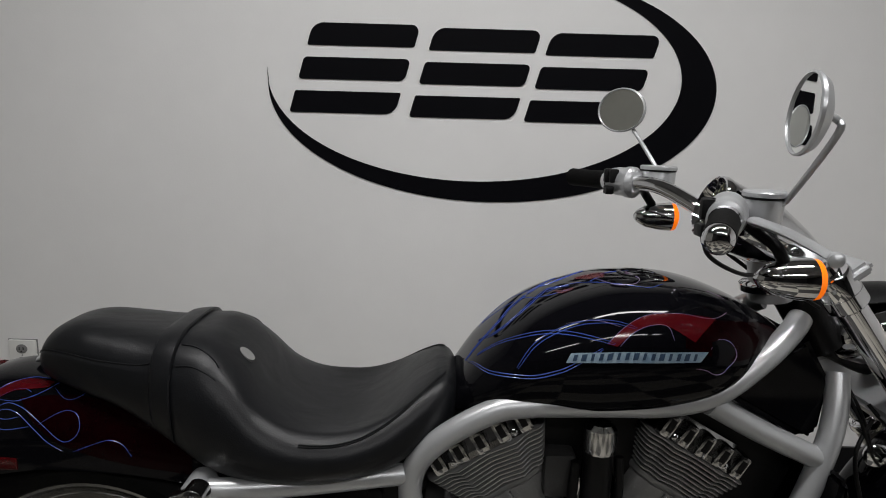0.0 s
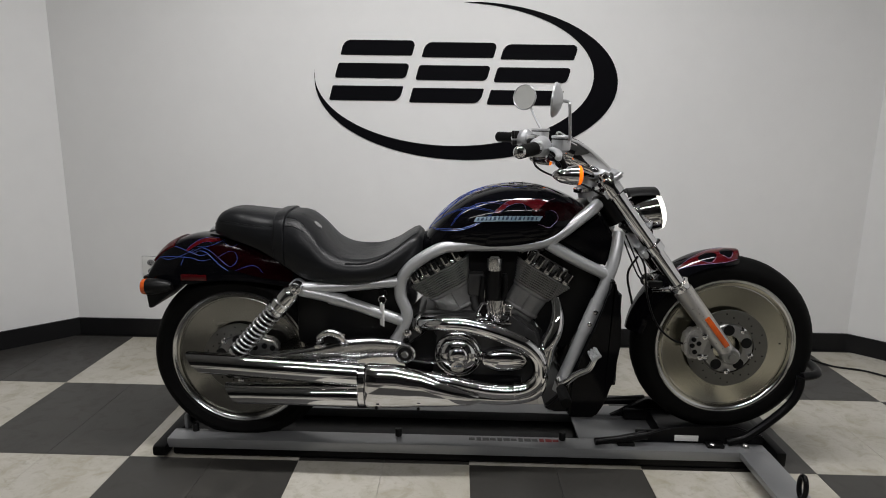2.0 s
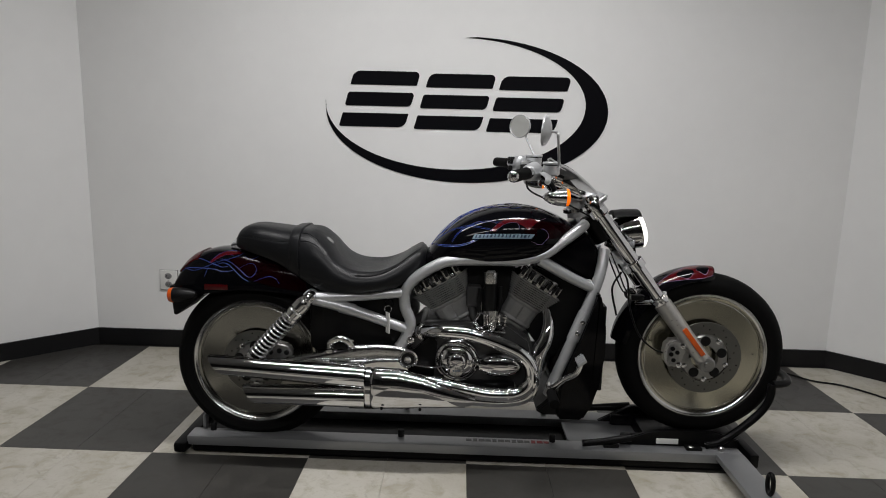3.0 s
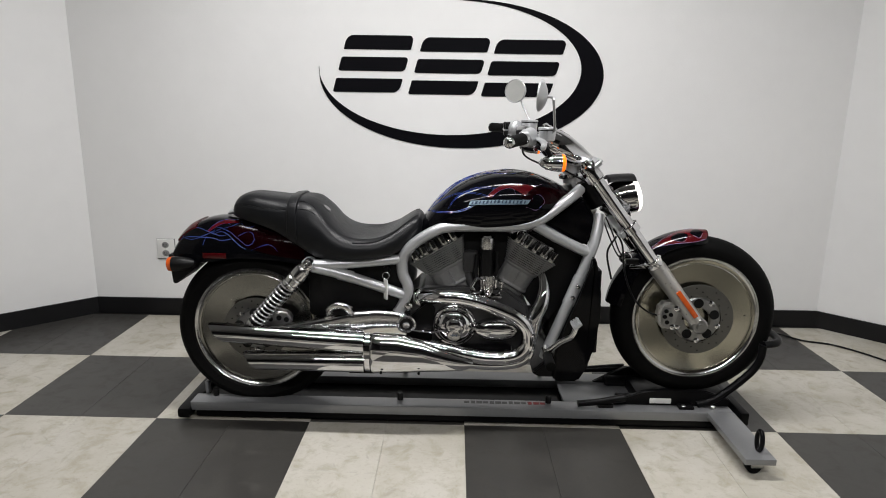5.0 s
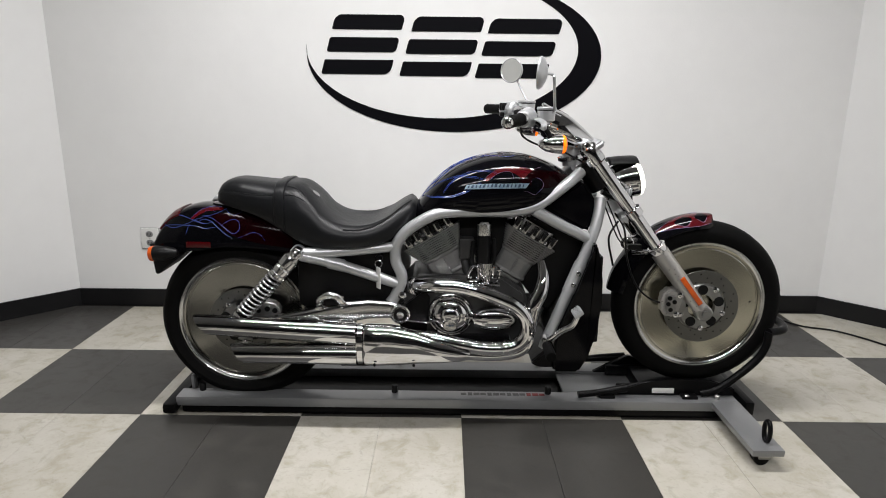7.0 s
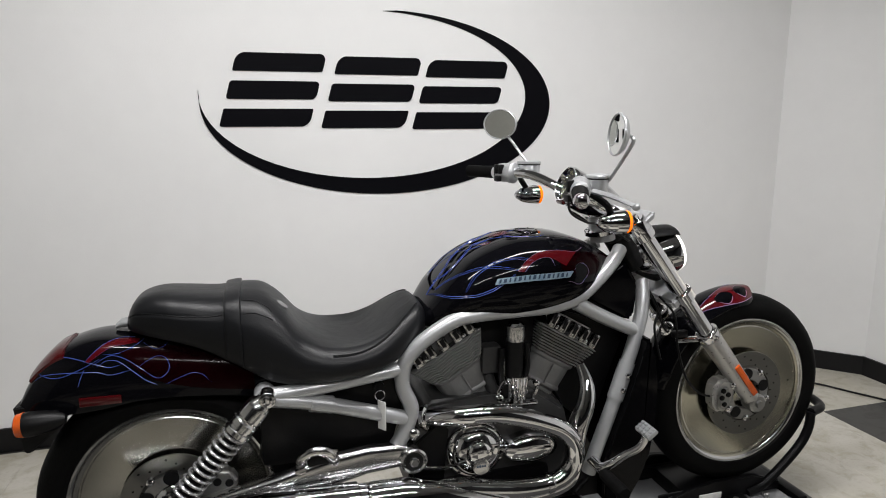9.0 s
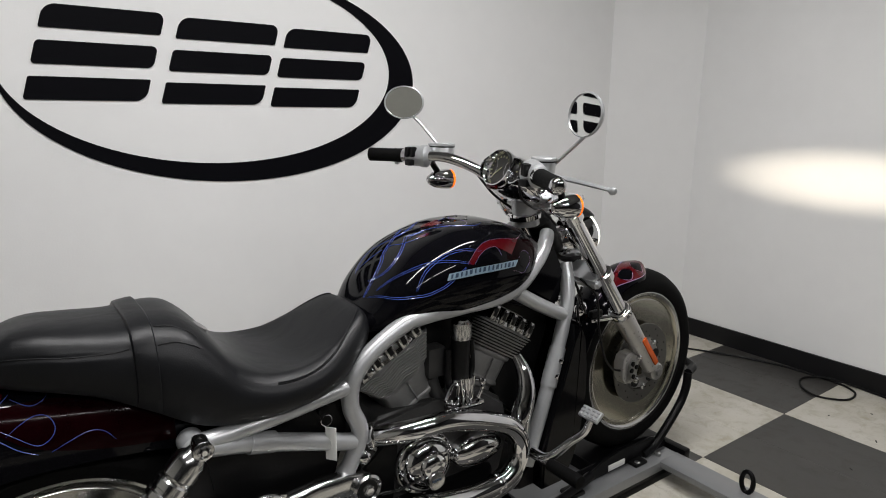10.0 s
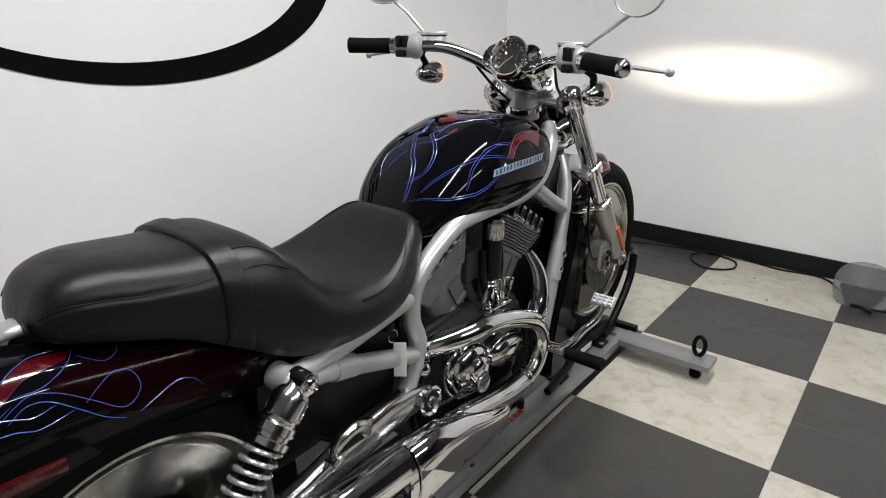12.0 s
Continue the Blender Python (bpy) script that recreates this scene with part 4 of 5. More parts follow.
# radiator shroud
bm = plate([(0.352, 0.205), (0.446, 0.205), (0.478, 0.260), (0.498, 0.340), (0.514, 0.470), (0.511, 0.560), (0.499, 0.640), (0.486, 0.690), (0.476, 0.690), (0.470, 0.640), (0.425, 0.520), (0.385, 0.420), (0.350, 0.320)], -0.172, 0.172, 0.009)
part("radiator_shroud", bm, SHROUD, bike, "glossy black radiator shroud")
part("radiator", box(0.512, 0, 0.470, 0.020, 0.240, 0.330, 0.006), BLACKMETAL, bike)
part("engine_spoiler", plate([(0.270, 0.225), (0.350, 0.300), (0.420, 0.290), (0.460, 0.205), (0.300, 0.205)], -0.135, 0.135, 0.010), BLACK, bike)
part("airbox_side", plate([(0.200, 0.560), (0.250, 0.780), (0.440, 0.720), (0.460, 0.660), (0.385, 0.480), (0.340, 0.400), (0.270, 0.470)], -0.066, 0.066, 0.012), BLACK, bike)
part("neck_panel", plate([(0.290, 0.810), (0.440, 0.910), (0.490, 0.830), (0.480, 0.730), (0.455, 0.720)], -0.088, 0.088, 0.012), PAINT, bike)

# front fork
FORK = material("fork_aluminium", (0.44, 0.43, 0.41), 0.30, 0.6, vary=0.12, scale=12, bump=0.04, bump_scale=260)
TOPF, LOWC, COLL, AXLE = Vector((0.448, -0.122, 1.012)), Vector((0.613, -0.121, 0.798)), Vector((0.712, -0.121, 0.668)), Vector((0.900, -0.121, 0.430))
for sg in (1, -1):
    t, c, k, a = (Vector((q.x, q.y * sg, q.z)) for q in (TOPF, LOWC, COLL, AXLE))
    leg = part("fork_leg", tube([t, k], 0.0245, 20), CHROME, bike, "chrome fork leg")
    part("fork_slider", tube([k + (k - a).normalized() * 0.012, k, k.lerp(a, 0.5), a.lerp(k, 0.06)], [0.033, 0.033, 0.0305, 0.027], 20, 3), FORK, leg, "grey aluminium fork slider")
    part("slider_collar", lathe([(0, 0.0275), (0.004, 0.036), (0.024, 0.036), (0.028, 0.033)], k + (k - a).normalized() * 0.016, a - k, 24), CHROME, leg)
    part("clamp_ring", lathe([(-0.018, 0.026), (-0.014, 0.034), (0.014, 0.034), (0.018, 0.026)], c, a - k, 24), CHROME, leg)
    part("top_ring", lathe([(-0.016, 0.026), (-0.012, 0.033), (0.012, 0.033), (0.018, 0.027)], t + (k - t).normalized() * 0.03, a - k, 24), CHROME, leg)
    part("fork_cap", lathe([(0.020, 0.032), (-0.018, 0.032), (-0.022, 0.029), (-0.022, 0.018), (-0.034, 0.016), (-0.036, 0.012)], t, a - k, 24), CHROME, leg)
    part("axle_clamp", lathe([(0.018, 0.030), (-0.020, 0.030), (-0.026, 0.024), (-0.026, 0.013), (-0.034, 0.012), (-0.034, 0.004)], a, (0, sg, 0), 24), CAST, leg)
    mid = k.lerp(a, 0.645)
    d = (a - k).normalized()
    m = Matrix.Translation(mid + Vector((0.006, -sg * 0.031, 0.004))) @ d.to_track_quat("X", "Z").to_matrix().to_4x4()
    bm = box(0, 0, 0, 0.125, 0.008, 0.019, 0.003)
    bm.transform(m)
    part("fork_reflector", bm, AMBER_OFF, leg, "amber reflector on the fork")
bm = plate([(-0.044, -0.011), (0.040, -0.011), (0.040, 0.011), (-0.044, 0.011)], -0.150, 0.150, 0.008)
bm.transform(Matrix.Translation((0.458, 0, 1.024)) @ Matrix.Rotation(radians(-37.6), 4, "Y"))
part("top_clamp", bm, SILVER, bike, "silver top triple clamp")
bm = plate([(-0.050, -0.016), (0.030, -0.016), (0.030, 0.016), (-0.050, 0.016)], -0.140, 0.140, 0.008)
bm.transform(Matrix.Translation((0.612, 0, 0.800)) @ Matrix.Rotation(radians(-37.6), 4, "Y"))
part("lower_clamp", bm, SILVER, bike)
part("front_axle", tube([(FW[0], -0.130, FW[1]), (FW[0], 0.130, FW[1])], 0.013, 14), CHROME, bike)
CALX, CALZ = 0.782, 0.464
cal = part("front_caliper", plate([(CALX + dx, CALZ + dz) for dx, dz in ((-0.040, 0.018), (-0.030, 0.046), (-0.004, 0.058), (0.026, 0.050), (0.040, 0.026), (0.036, -0.012), (0.022, -0.048), (-0.006, -0.058), (-0.030, -0.044), (-0.038, -0.012))], -0.132, -0.080, 0.010), FORK, bike, "grey four-piston brake caliper")
part("caliper_bridge", plate([(CALX - 0.030, CALZ + 0.012), (CALX - 0.016, CALZ + 0.036), (CALX + 0.008, CALZ + 0.034), (CALX + 0.016, CALZ - 0.020), (CALX - 0.004, CALZ - 0.044), (CALX - 0.024, CALZ - 0.030)], -0.142, -0.130, 0.005), CAST, cal)
for dx, dz in ((-0.014, 0.024), (-0.018, 0.002), (0.004, 0.010), (-0.008, -0.020)):
    part("caliper_piston_cap", lathe([(0, 0.0085), (-0.004, 0.008), (-0.005, 0.005)], (CALX + dx, -0.141, CALZ + dz), (0, 1, 0), 14), BLACKMETAL, cal)
for dx, dz in ((0.026, 0.034), (0.016, -0.040)):
    part("caliper_bolt", lathe([(0, 0.011), (-0.008, 0.011), (-0.010, 0.007)], (CALX + dx, -0.131, CALZ + dz), (0, 1, 0), 12), CHROME, cal)
part("caliper_bracket", plate([(0.810, 0.520), (0.850, 0.500), (0.845, 0.420), (0.800, 0.410)], -0.100, -0.080, 0.004), CAST, cal)
part("brake_hose", tube([(0.560, -0.085, 0.790), (0.585, -0.130, 0.740), (0.600, -0.135, 0.640), (0.640, -0.130, 0.540), (0.700, -0.118, 0.480), (0.765, -0.110, 0.455)], 0.0036, 8, 8), BLACK, bike)
part("wheel_sensor_wire", tube([(0.575, -0.080, 0.760), (0.540, -0.100, 0.700), (0.560, -0.110, 0.600)], 0.0038, 8, 8), BLACK, bike)

# front fender over the tyre
rings = []
for a in spread(radians(172), radians(86), 30):
    u = (math.degrees(a) - 86) / 86
    hw = 0.070 * (1 - 0.35 * max(0, (0.14 - u) / 0.14) ** 2) * (1 - 0.2 * max(0, (u - 0.9) / 0.1))
    out, inn = [], []
    for i in range(11):
        v = -1 + 0.2 * i
        drop = 0.042 * abs(v) ** 3.0
        for row, k in ((out, 0.0), (inn, 0.005)):
            rr = 0.346 - drop - k
            row.append((FW[0] + rr * math.cos(a), hw * v * (1 - k), FW[1] + rr * math.sin(a)))
    rings.append(out + inn[::-1])
front_fender = part("front_fender", loft(rings), PAINT, bike, "black front fender with red flame tip")
part("fender_strut", tube([(0.640, -0.070, 0.640), (0.690, -0.115, 0.655)], 0.010, 10), CHROME, bike)

# headlight
HC, HA = Vector((0.640, 0, 0.910)), Vector((0.95, 0, 0.27)).normalized()
bm = lathe([(-0.125, 0.012), (-0.110, 0.036), (-0.080, 0.056), (-0.045, 0.068), (-0.005, 0.073), (0.006, 0.072)], HC, HA, 40, flat=(1.0, 0.98))
head = part("headlight", bm, CHROME, bike, "chrome bullet headlight, lit")
part("lens", lathe([(0.006, 0.071), (0.016, 0.068), (0.026, 0.053), (0.032, 0.028), (0.034, 0.004)], HC, HA, 40), LAMP_ON, head, "glowing clear lens")
rings = []
for x, r in ((0.537, 0.080), (0.542, 0.085), (0.580, 0.088), (0.620, 0.088), (0.638, 0.087), (0.643, 0.084)):
    cz = 0.897 + 0.05 * (x - 0.537)
    out, inn = [], []
    for i in range(17):
        w = radians(50 + 80 * i / 16)
        for row, k in ((out, 0), (inn, 0.005)):
            row.append((x, (r - k) * math.cos(w), cz + (r - k) * math.sin(w)))
    rings.append(out + inn[::-1])
part("visor", loft(rings), BLACK, head, "black visor")
part("headlight_bracket", tube([(0.530, 0, 0.860), (0.600, 0, 0.830), (0.640, 0, 0.830)], 0.016, 12, 4), BLACK, head)

# handlebar
BAR = [(0.116, 0.382, 1.151), (0.196, 0.240, 1.152), (0.240, 0.160, 1.151), (0.285, 0.090, 1.124), (0.316, 0.040, 1.094), (0.324, 0.0, 1.090),
       (0.322, -0.040, 1.092), (0.298, -0.090, 1.106), (0.256, -0.160, 1.132), (0.206, -0.230, 1.140), (0.128, -0.385, 1.131)]
bar = part("handlebar", tube(BAR, 0.0150, 16, 6), CHROME, bike, "wide chrome handlebar")
part("riser", tube([(0.322, 0, 1.092), (0.360, 0, 1.090), (0.396, 0, 1.070)], [0.026, 0.030, 0.034], 18, 4), SILVER, bar)
for sg in (1, -1):
    e, i = (Vector(BAR[0]), Vector(BAR[1])) if sg > 0 else (Vector(BAR[-1]), Vector(BAR[-2]))
    d = (i - e).normalized()
    part("grip", lathe([(-0.002, 0.016), (0.0, 0.020), (0.06, 0.0195), (0.112, 0.0205), (0.114, 0.016)], e, d, 20), RUBBER, bar, "black rubber grip")
    if sg < 0:
        part("bar_end", lathe([(-0.012, 0.003), (-0.011, 0.010), (-0.008, 0.015), (-0.002, 0.0185), (0.006, 0.0195), (0.012, 0.0195), (0.014, 0.017)], e - d * 0.004, d, 20), CHROME, bar)
    part("grip_collar", lathe([(0.113, 0.020), (0.126, 0.022), (0.130, 0.018)], e, d, 20), CHROME, bar)
    sw = part("switch_housing", lathe([(0.128, 0.019), (0.132, 0.0255), (0.150, 0.0275), (0.170, 0.0275), (0.176, 0.030), (0.190, 0.030), (0.196, 0.024), (0.200, 0.017)], e, d, 24, flat=(0.95, 1.10)), SILVER, bar, "silver switch housing")
    for j in range(2):
        part("switch_button", box(*(e + d * (0.143 + 0.016 * j) + Vector((-0.022, -sg * 0.010, 0.012))), 0.020, 0.013, 0.030, 0.005), BLACK, sw)
    part("switch_button", box(*(e + d * 0.150 + Vector((-0.025, -sg * 0.010, -0.018))), 0.018, 0.026, 0.018, 0.004), BLACK, sw)
    rc = Vector((0.258, 0.211, 1.161)) if sg > 0 else Vector((0.274, -0.196, 1.146))
    res = part("fluid_reservoir", lathe([(-0.020, 0.024), (-0.016, 0.032), (0.016, 0.0335), (0.018, 0.032)], rc, (0, 0, 1), 32, flat=(0.84, 1.16), up=d), SILVER, bar, "silver brake fluid reservoir")
    part("reservoir_lid", lathe([(0.020, 0.035), (0.0205, 0.036), (0.026, 0.036), (0.028, 0.034), (0.028, 0.004)], rc, (0, 0, 1), 32, flat=(0.84, 1.16), up=d), SILVER, res)
    part("reservoir_gasket", lathe([(0.0165, 0.0345), (0.0205, 0.0345)], rc, (0, 0, 1), 32, flat=(0.84, 1.16), up=d), BLACK, res)
    # lever
    lp = e + d * 0.160 + Vector((0.040, 0, -0.004))
    tip = Vector((0.240, 0.430, 1.120)) if sg > 0 else Vector((0.228, -0.449, 1.121))
    lev = part("brake_lever" if sg < 0 else "clutch_lever", tube([lp, lp.lerp(tip, 0.35) + Vector((0.010, 0, 0)), lp.lerp(tip, 0.75) + Vector((0.006, 0, 0)), tip], [0.0125, 0.0115, 0.0095, 0.0080], 12, 5, squash=0.5), SILVER, bar, "silver hand lever")
    part("lever_ball", lathe([(-0.009, 0.003), (-0.006, 0.008), (0, 0.0095), (0.006, 0.008), (0.009, 0.003)], tip, d, 14), SILVER, lev)
    # mirror on its stem
    mc = Vector((0.223, -0.368, 1.277)) if sg < 0 else Vector((0.208, 0.338, 1.305))
    nrm = Vector((-0.965, 0.235, 0.08)).normalized() if sg < 0 else Vector((-0.79, -0.62, 0.02)).normalized()
    mir = part("mirror", lathe([(-0.022, 0.006), (-0.018, 0.025), (-0.009, 0.044), (0.0, 0.051), (0.004, 0.051), (0.0055, 0.0485), (0.003, 0.047)], mc, nrm, 40, flat=(1.24, 0.96), caps=False), SILVER, bar, "oval satin silver mirror on a thin stem")
    part("mirror_glass", lathe([(0.0028, 0.0475), (0.0032, 0.028), (0.0033, 0.002)], mc, nrm, 40, flat=(1.24, 0.96)), MIRROR, mir, "reflecting mirror glass")
    foot = rc + Vector((0.012, 0.022 if sg > 0 else -0.024, 0.010))
    if sg < 0:
        pts = [foot, foot.lerp(mc, 0.08) + Vector((0.012, 0, 0.005)), mc + Vector((0.044, 0.010, -0.024)), mc + Vector((0.040, 0.006, -0.006)), mc - nrm * 0.018]
    else:
        pts = [foot, foot.lerp(mc, 0.5), mc - nrm * 0.020 + Vector((0.006, -0.02, -0.035)), mc - nrm * 0.016]
    part("mirror_stem", tube(pts, 0.0045, 10, 5, smooth=sg < 0), SILVER, mir)
    # turn signal under the bar
    sc = Vector((0.292, -0.256, 1.057)) if sg < 0 else Vector((0.270, 0.232, 1.080))
    sigl = part("front_turn_signal", lathe([(-0.050, 0.004), (-0.044, 0.012), (-0.026, 0.023), (0.0, 0.0285), (0.022, 0.0305), (0.027, 0.0305)], sc, (1, 0, 0), 28), CHROME, bar, "chrome bullet turn signal, lit amber")
    part("lens", lathe([(0.027, 0.0300), (0.036, 0.0285), (0.041, 0.020), (0.043, 0.004)], sc, (1, 0, 0), 28), AMBER, sigl, "glowing amber lens")
    part("stalk", tube([sc + Vector((-0.012, 0, 0.024)), sc + Vector((-0.030, 0, 0.050)), (e + d * 0.21)], 0.009, 10, 4), BLACKMETAL, sigl)
part("brake_line", tube([(0.190, -0.200, 1.120), (0.196, -0.205, 1.080), (0.250, -0.190, 1.050), (0.330, -0.140, 1.030), (0.450, -0.080, 0.970)], 0.0034, 8, 8), BLACK, bar)
part("clutch_cable", tube([(0.300, 0.092, 1.104), (0.312, 0.070, 1.076), (0.330, 0.050, 1.048), (0.380, 0.034, 1.010), (0.430, 0.030, 0.970)], 0.0038, 8, 8), BLACK, bar)

bar.location = (0.004, 0.0, -0.010)

# gauges
GN = Vector((-0.93, 0, 0.37)).normalized()
GC = Vector((0.298, -0.024, 1.117))
pod = part("gauge_pod", lathe([(-0.012, 0.040), (-0.004, 0.046), (-0.004, 0.051), (-0.012, 0.054), (-0.034, 0.058), (-0.080, 0.055), (-0.135, 0.042), (-0.185, 0.026), (-0.205, 0.006)], GC - Vector((0, 0, 0.006)), Vector((-0.90, 0, 0.43)), 40, flat=(1.40, 1.0)), CHROME, bike, "chrome gauge housing")
for s, r, back in ((0.0, 0.047, -0.002), (-0.050, 0.033, -0.018), (0.050, 0.033, -0.018)):
    c = GC + Vector((0, s, 0)) + GN * (back + 0.012)
    g = part("gauge", lathe([(-0.034, r * 1.02), (0.0, r * 1.10), (0.010, r * 1.13), (0.017, r * 1.08), (0.018, r * 1.02), (0.014, r * 0.97), (0.003, r * 0.88), (0.0, r * 0.86)], c, GN, 36, caps=False), CHROME, pod, "round gauge in a chrome ring")
    part("dial", lathe([(0.0005, r * 0.875), (0.0006, r * 0.5), (0.0007, 0.001)], c, GN, 32), DIAL, g, "dark dial face")
    side = Vector((0, 1, 0))
    up = GN.cross(side) * -1
    bm = bmesh.new()
    for i in range(15 if r > 0.040 else 9):
        w = radians(225 - 270 * i / (14 if r > 0.040 else 8))
        q = math.cos(w) * side * -1 + math.sin(w) * up
        tube([c + GN * 0.0014 + q * r * 0.68, c + GN * 0.0014 + q * r * 0.80], 0.0009 if i % 2 else 0.0013, 5, bm=bm)
    part("dial_marks", bm, DIALMARK, g)
    q = (math.cos(radians(222)) * side * -1 + math.sin(radians(222)) * up)
    part("needle", tube([c + GN * 0.002 - q * r * 0.12, c + GN * 0.002 + q * r * 0.62], 0.0012, 6), DIALMARK, g)

part("warning_strip", box(*(GC + GN * 0.010 + Vector((-0.028, 0, -0.046))), 0.010, 0.040, 0.012, 0.003, Matrix.Rotation(radians(-37), 4, "Y")), REDLENS, pod, "dark red warning lamp strip")
part("steering_cover", tube([(0.372, 0, 1.104), (0.390, 0, 1.060), (0.402, 0, 1.010), (0.412, 0, 0.955)], [0.030, 0.036, 0.039, 0.043], 24, 4, squash=0.85), SILVER, bike, "silver riser column")
part("column_collar", lathe([(0, 0.044), (0.004, 0.050), (0.016, 0.050), (0.020, 0.044)], (0.4085, 0, 0.972), (-0.2, 0, 1), 28), CHROME, bike)
for s_ in (-0.062, 0.062):
    part("clamp_bolt", lathe([(0, 0.013), (0.010, 0.013), (0.013, 0.008)], (0.440, s_, 1.026), (-0.61, 0, 0.79), 8), CHROME, bike)
part("horn", lathe([(0.014, 0.012), (0.0, 0.022), (-0.008, 0.024), (-0.012, 0.019), (-0.014, 0.004)], (0.628, -0.030, 0.668), (0.2, 1, 0), 28), CHROME, bike, "round chrome horn")
part("hose_bracket", box(0.640, -0.085, 0.665, 0.050, 0.020, 0.022, 0.006), BLACK, bike)
for dx, dz, ds in ((0.0, 0.0, 0.0), (0.022, -0.006, 0.030)):
    part("wire", tube([(0.520 + dx, -0.060 + ds, 0.830 + dz), (0.545 + dx, -0.095 + ds, 0.760), (0.575 + dx, -0.090 + ds, 0.700 + dz), (0.600 + dx, -0.080 + ds, 0.672)], 0.0028, 7, 6), BLACK, bike)

# foot controls
part("foot_peg", tube([(0.315, -0.150, 0.330), (0.313, -0.240, 0.338)], 0.010, 12), CHROME, bike)
part("peg_rubber", tube([(0.313, -0.235, 0.338), (0.311, -0.330, 0.340), (0.311, -0.345, 0.340)], [0.017, 0.019, 0.017], 14, 4), RUBBER, bike, "black rubber foot peg")
ped = part("brake_pedal", tube([(0.322, -0.160, 0.338), (0.318, -0.212, 0.346), (0.330, -0.240, 0.368), (0.356, -0.262, 0.402), (0.388, -0.282, 0.430), (0.404, -0.290, 0.470)], [0.014, 0.013, 0.012, 0.010, 0.010, 0.010], 12, 5), CHROME, bike, "chrome brake pedal")
m = Matrix.Translation((0.402, -0.290, 0.482)) @ Matrix.Rotation(radians(-38), 4, "Y")
bm = box(0, 0, 0, 0.034, 0.062, 0.012, 0.003)
for i in range(4):
    for j in range(3):
        box(-0.0105 + 0.0105 * j, -0.023 + 0.0155 * i, 0.008, 0.007, 0.011, 0.005, 0.0015, bm=bm)
bm.transform(m)
part("pedal_pad", bm, SILVER, ped)

# key with a paper tag below the seat
key = part("ignition_lock", lathe([(0, 0.014), (-0.014, 0.014), (-0.016, 0.010)], (-0.292, -0.112, 0.622), (0, 1, 0), 16), BLACKMETAL, bike)
part("key_ring", tube([(-0.292 + 0.013 * math.cos(w), -0.134, 0.604 + 0.013 * math.sin(w)) for w in spread(0, 2 * math.pi, 15)], 0.0014, 6, 1), CHROME, key)
part("key_tag", box(-0.291, -0.152, 0.556, 0.026, 0.003, 0.078, 0.001, Matrix.Rotation(radians(-52), 4, "Z")), WHITE, key, "white paper key tag")


# ---- flame paintwork, following the panels ----
def tank_at(x, a):
    t, l, w = at(TOP, x), at(LOW, x), at(WID, x)
    c, q = math.cos(radians(a)), math.sin(radians(a))
    mid = l + 0.42 * (t - l)
    z = mid + (0.58 * (t - l) * abs(q) ** 0.86 if q > 0 else -0.42 * (t - l) * abs(q) ** 0.6)
    return Vector((x, w * math.copysign(abs(c) ** (0.66 if q > 0 else 0.6), c), z))


def rear_at(x, z):
    t, l, w = at(FTOP, x), at(FLOW, x), at(FWID, x)
    q = min(0.999, max(0.0, (z - l) / (t - l))) ** (1 / 0.72)
    return Vector((x, -w * math.sqrt(1 - q * q) ** 0.55, z))


def front_at(a, v):
    rr = 0.346 - 0.042 * abs(v) ** 3
    hw = 0.070 * (1 - 0.35 * max(0, (0.14 - (a - 86) / 86) / 0.14) ** 2)
    return Vector((FW[0] + rr * math.cos(radians(a)), hw * v, FW[1] + rr * math.sin(radians(a))))


def lifted(surf, u, v, lift, du, dv):
    p = surf(u, v)
    n = (surf(u + du, v) - surf(u - du, v)).cross(surf(u, v + dv) - surf(u, v - dv))
    if n.length < 1e-12:
        n = Vector((0, -1, 0))
    n.normalize()
    if n.y > 0.02 or (abs(n.y) <= 0.02 and n.z < 0):
        n = -n
    return p + n * lift, n


def stripe(name, surf, line, width, mat, parent, du=0.002, dv=0.5, twin=0.0, taper=True):
    """A pinstripe along a line on a panel; twin draws two, that far apart."""
    flat = glide([(a, b, 0) for a, b in line], 7)
    pn = [lifted(surf, q.x, q.y, 0.0011, du, dv) for q in flat]
    for off in ((-twin / 2, twin / 2) if twin else (0.0,)):
        rings = []
        for i, (p, n) in enumerate(pn):
            d = (pn[min(i + 1, len(pn) - 1)][0] - pn[max(i - 1, 0)][0]).normalized()
            side = n.cross(d).normalized()
            u = i / (len(pn) - 1)
            k = (0.35 + 0.65 * math.sin(math.pi * min(1, max(0, u))) ** 0.5) if taper else 1.0
            w = 0.66 * width * k
            o = p + side * off * (0.4 + 0.6 * math.sin(math.pi * u) ** 0.5 if taper else 1)
            rings.append([o - side * w - n * 0.0008, o - n * 0.0002, o + side * w - n * 0.0008, o - n * 0.0016])
        part(name, loft(rings), mat, parent)


def flame(name, surf, one, two, mat, parent, lift=0.0006, du=0.002, dv=0.5, label=""):
    """A patch of colour between two lines on a panel."""
    a, b = glide([(p, q, 0) for p, q in one], 8), glide([(p, q, 0) for p, q in two], 8)
    rings = [[lifted(surf, *(a[i].lerp(b[i], k).xy), lift, du, dv)[0] for k in spread(0, 1, 9)] for i in range(len(a))]
    return part(name, loft(rings, closed=False, caps=False), mat, parent, label)


fc = tank_at(0.170, 89) - Vector((0, 0, 0.0024))
cap = part("fuel_door", lathe([(-0.004, 0.037), (0.0016, 0.037), (0.0026, 0.035), (0.0026, 0.033), (0.0014, 0.031), (0.0022, 0.004)], fc, (0.02, 0, 1), 36), PAINT, tank, "flush black filler door")
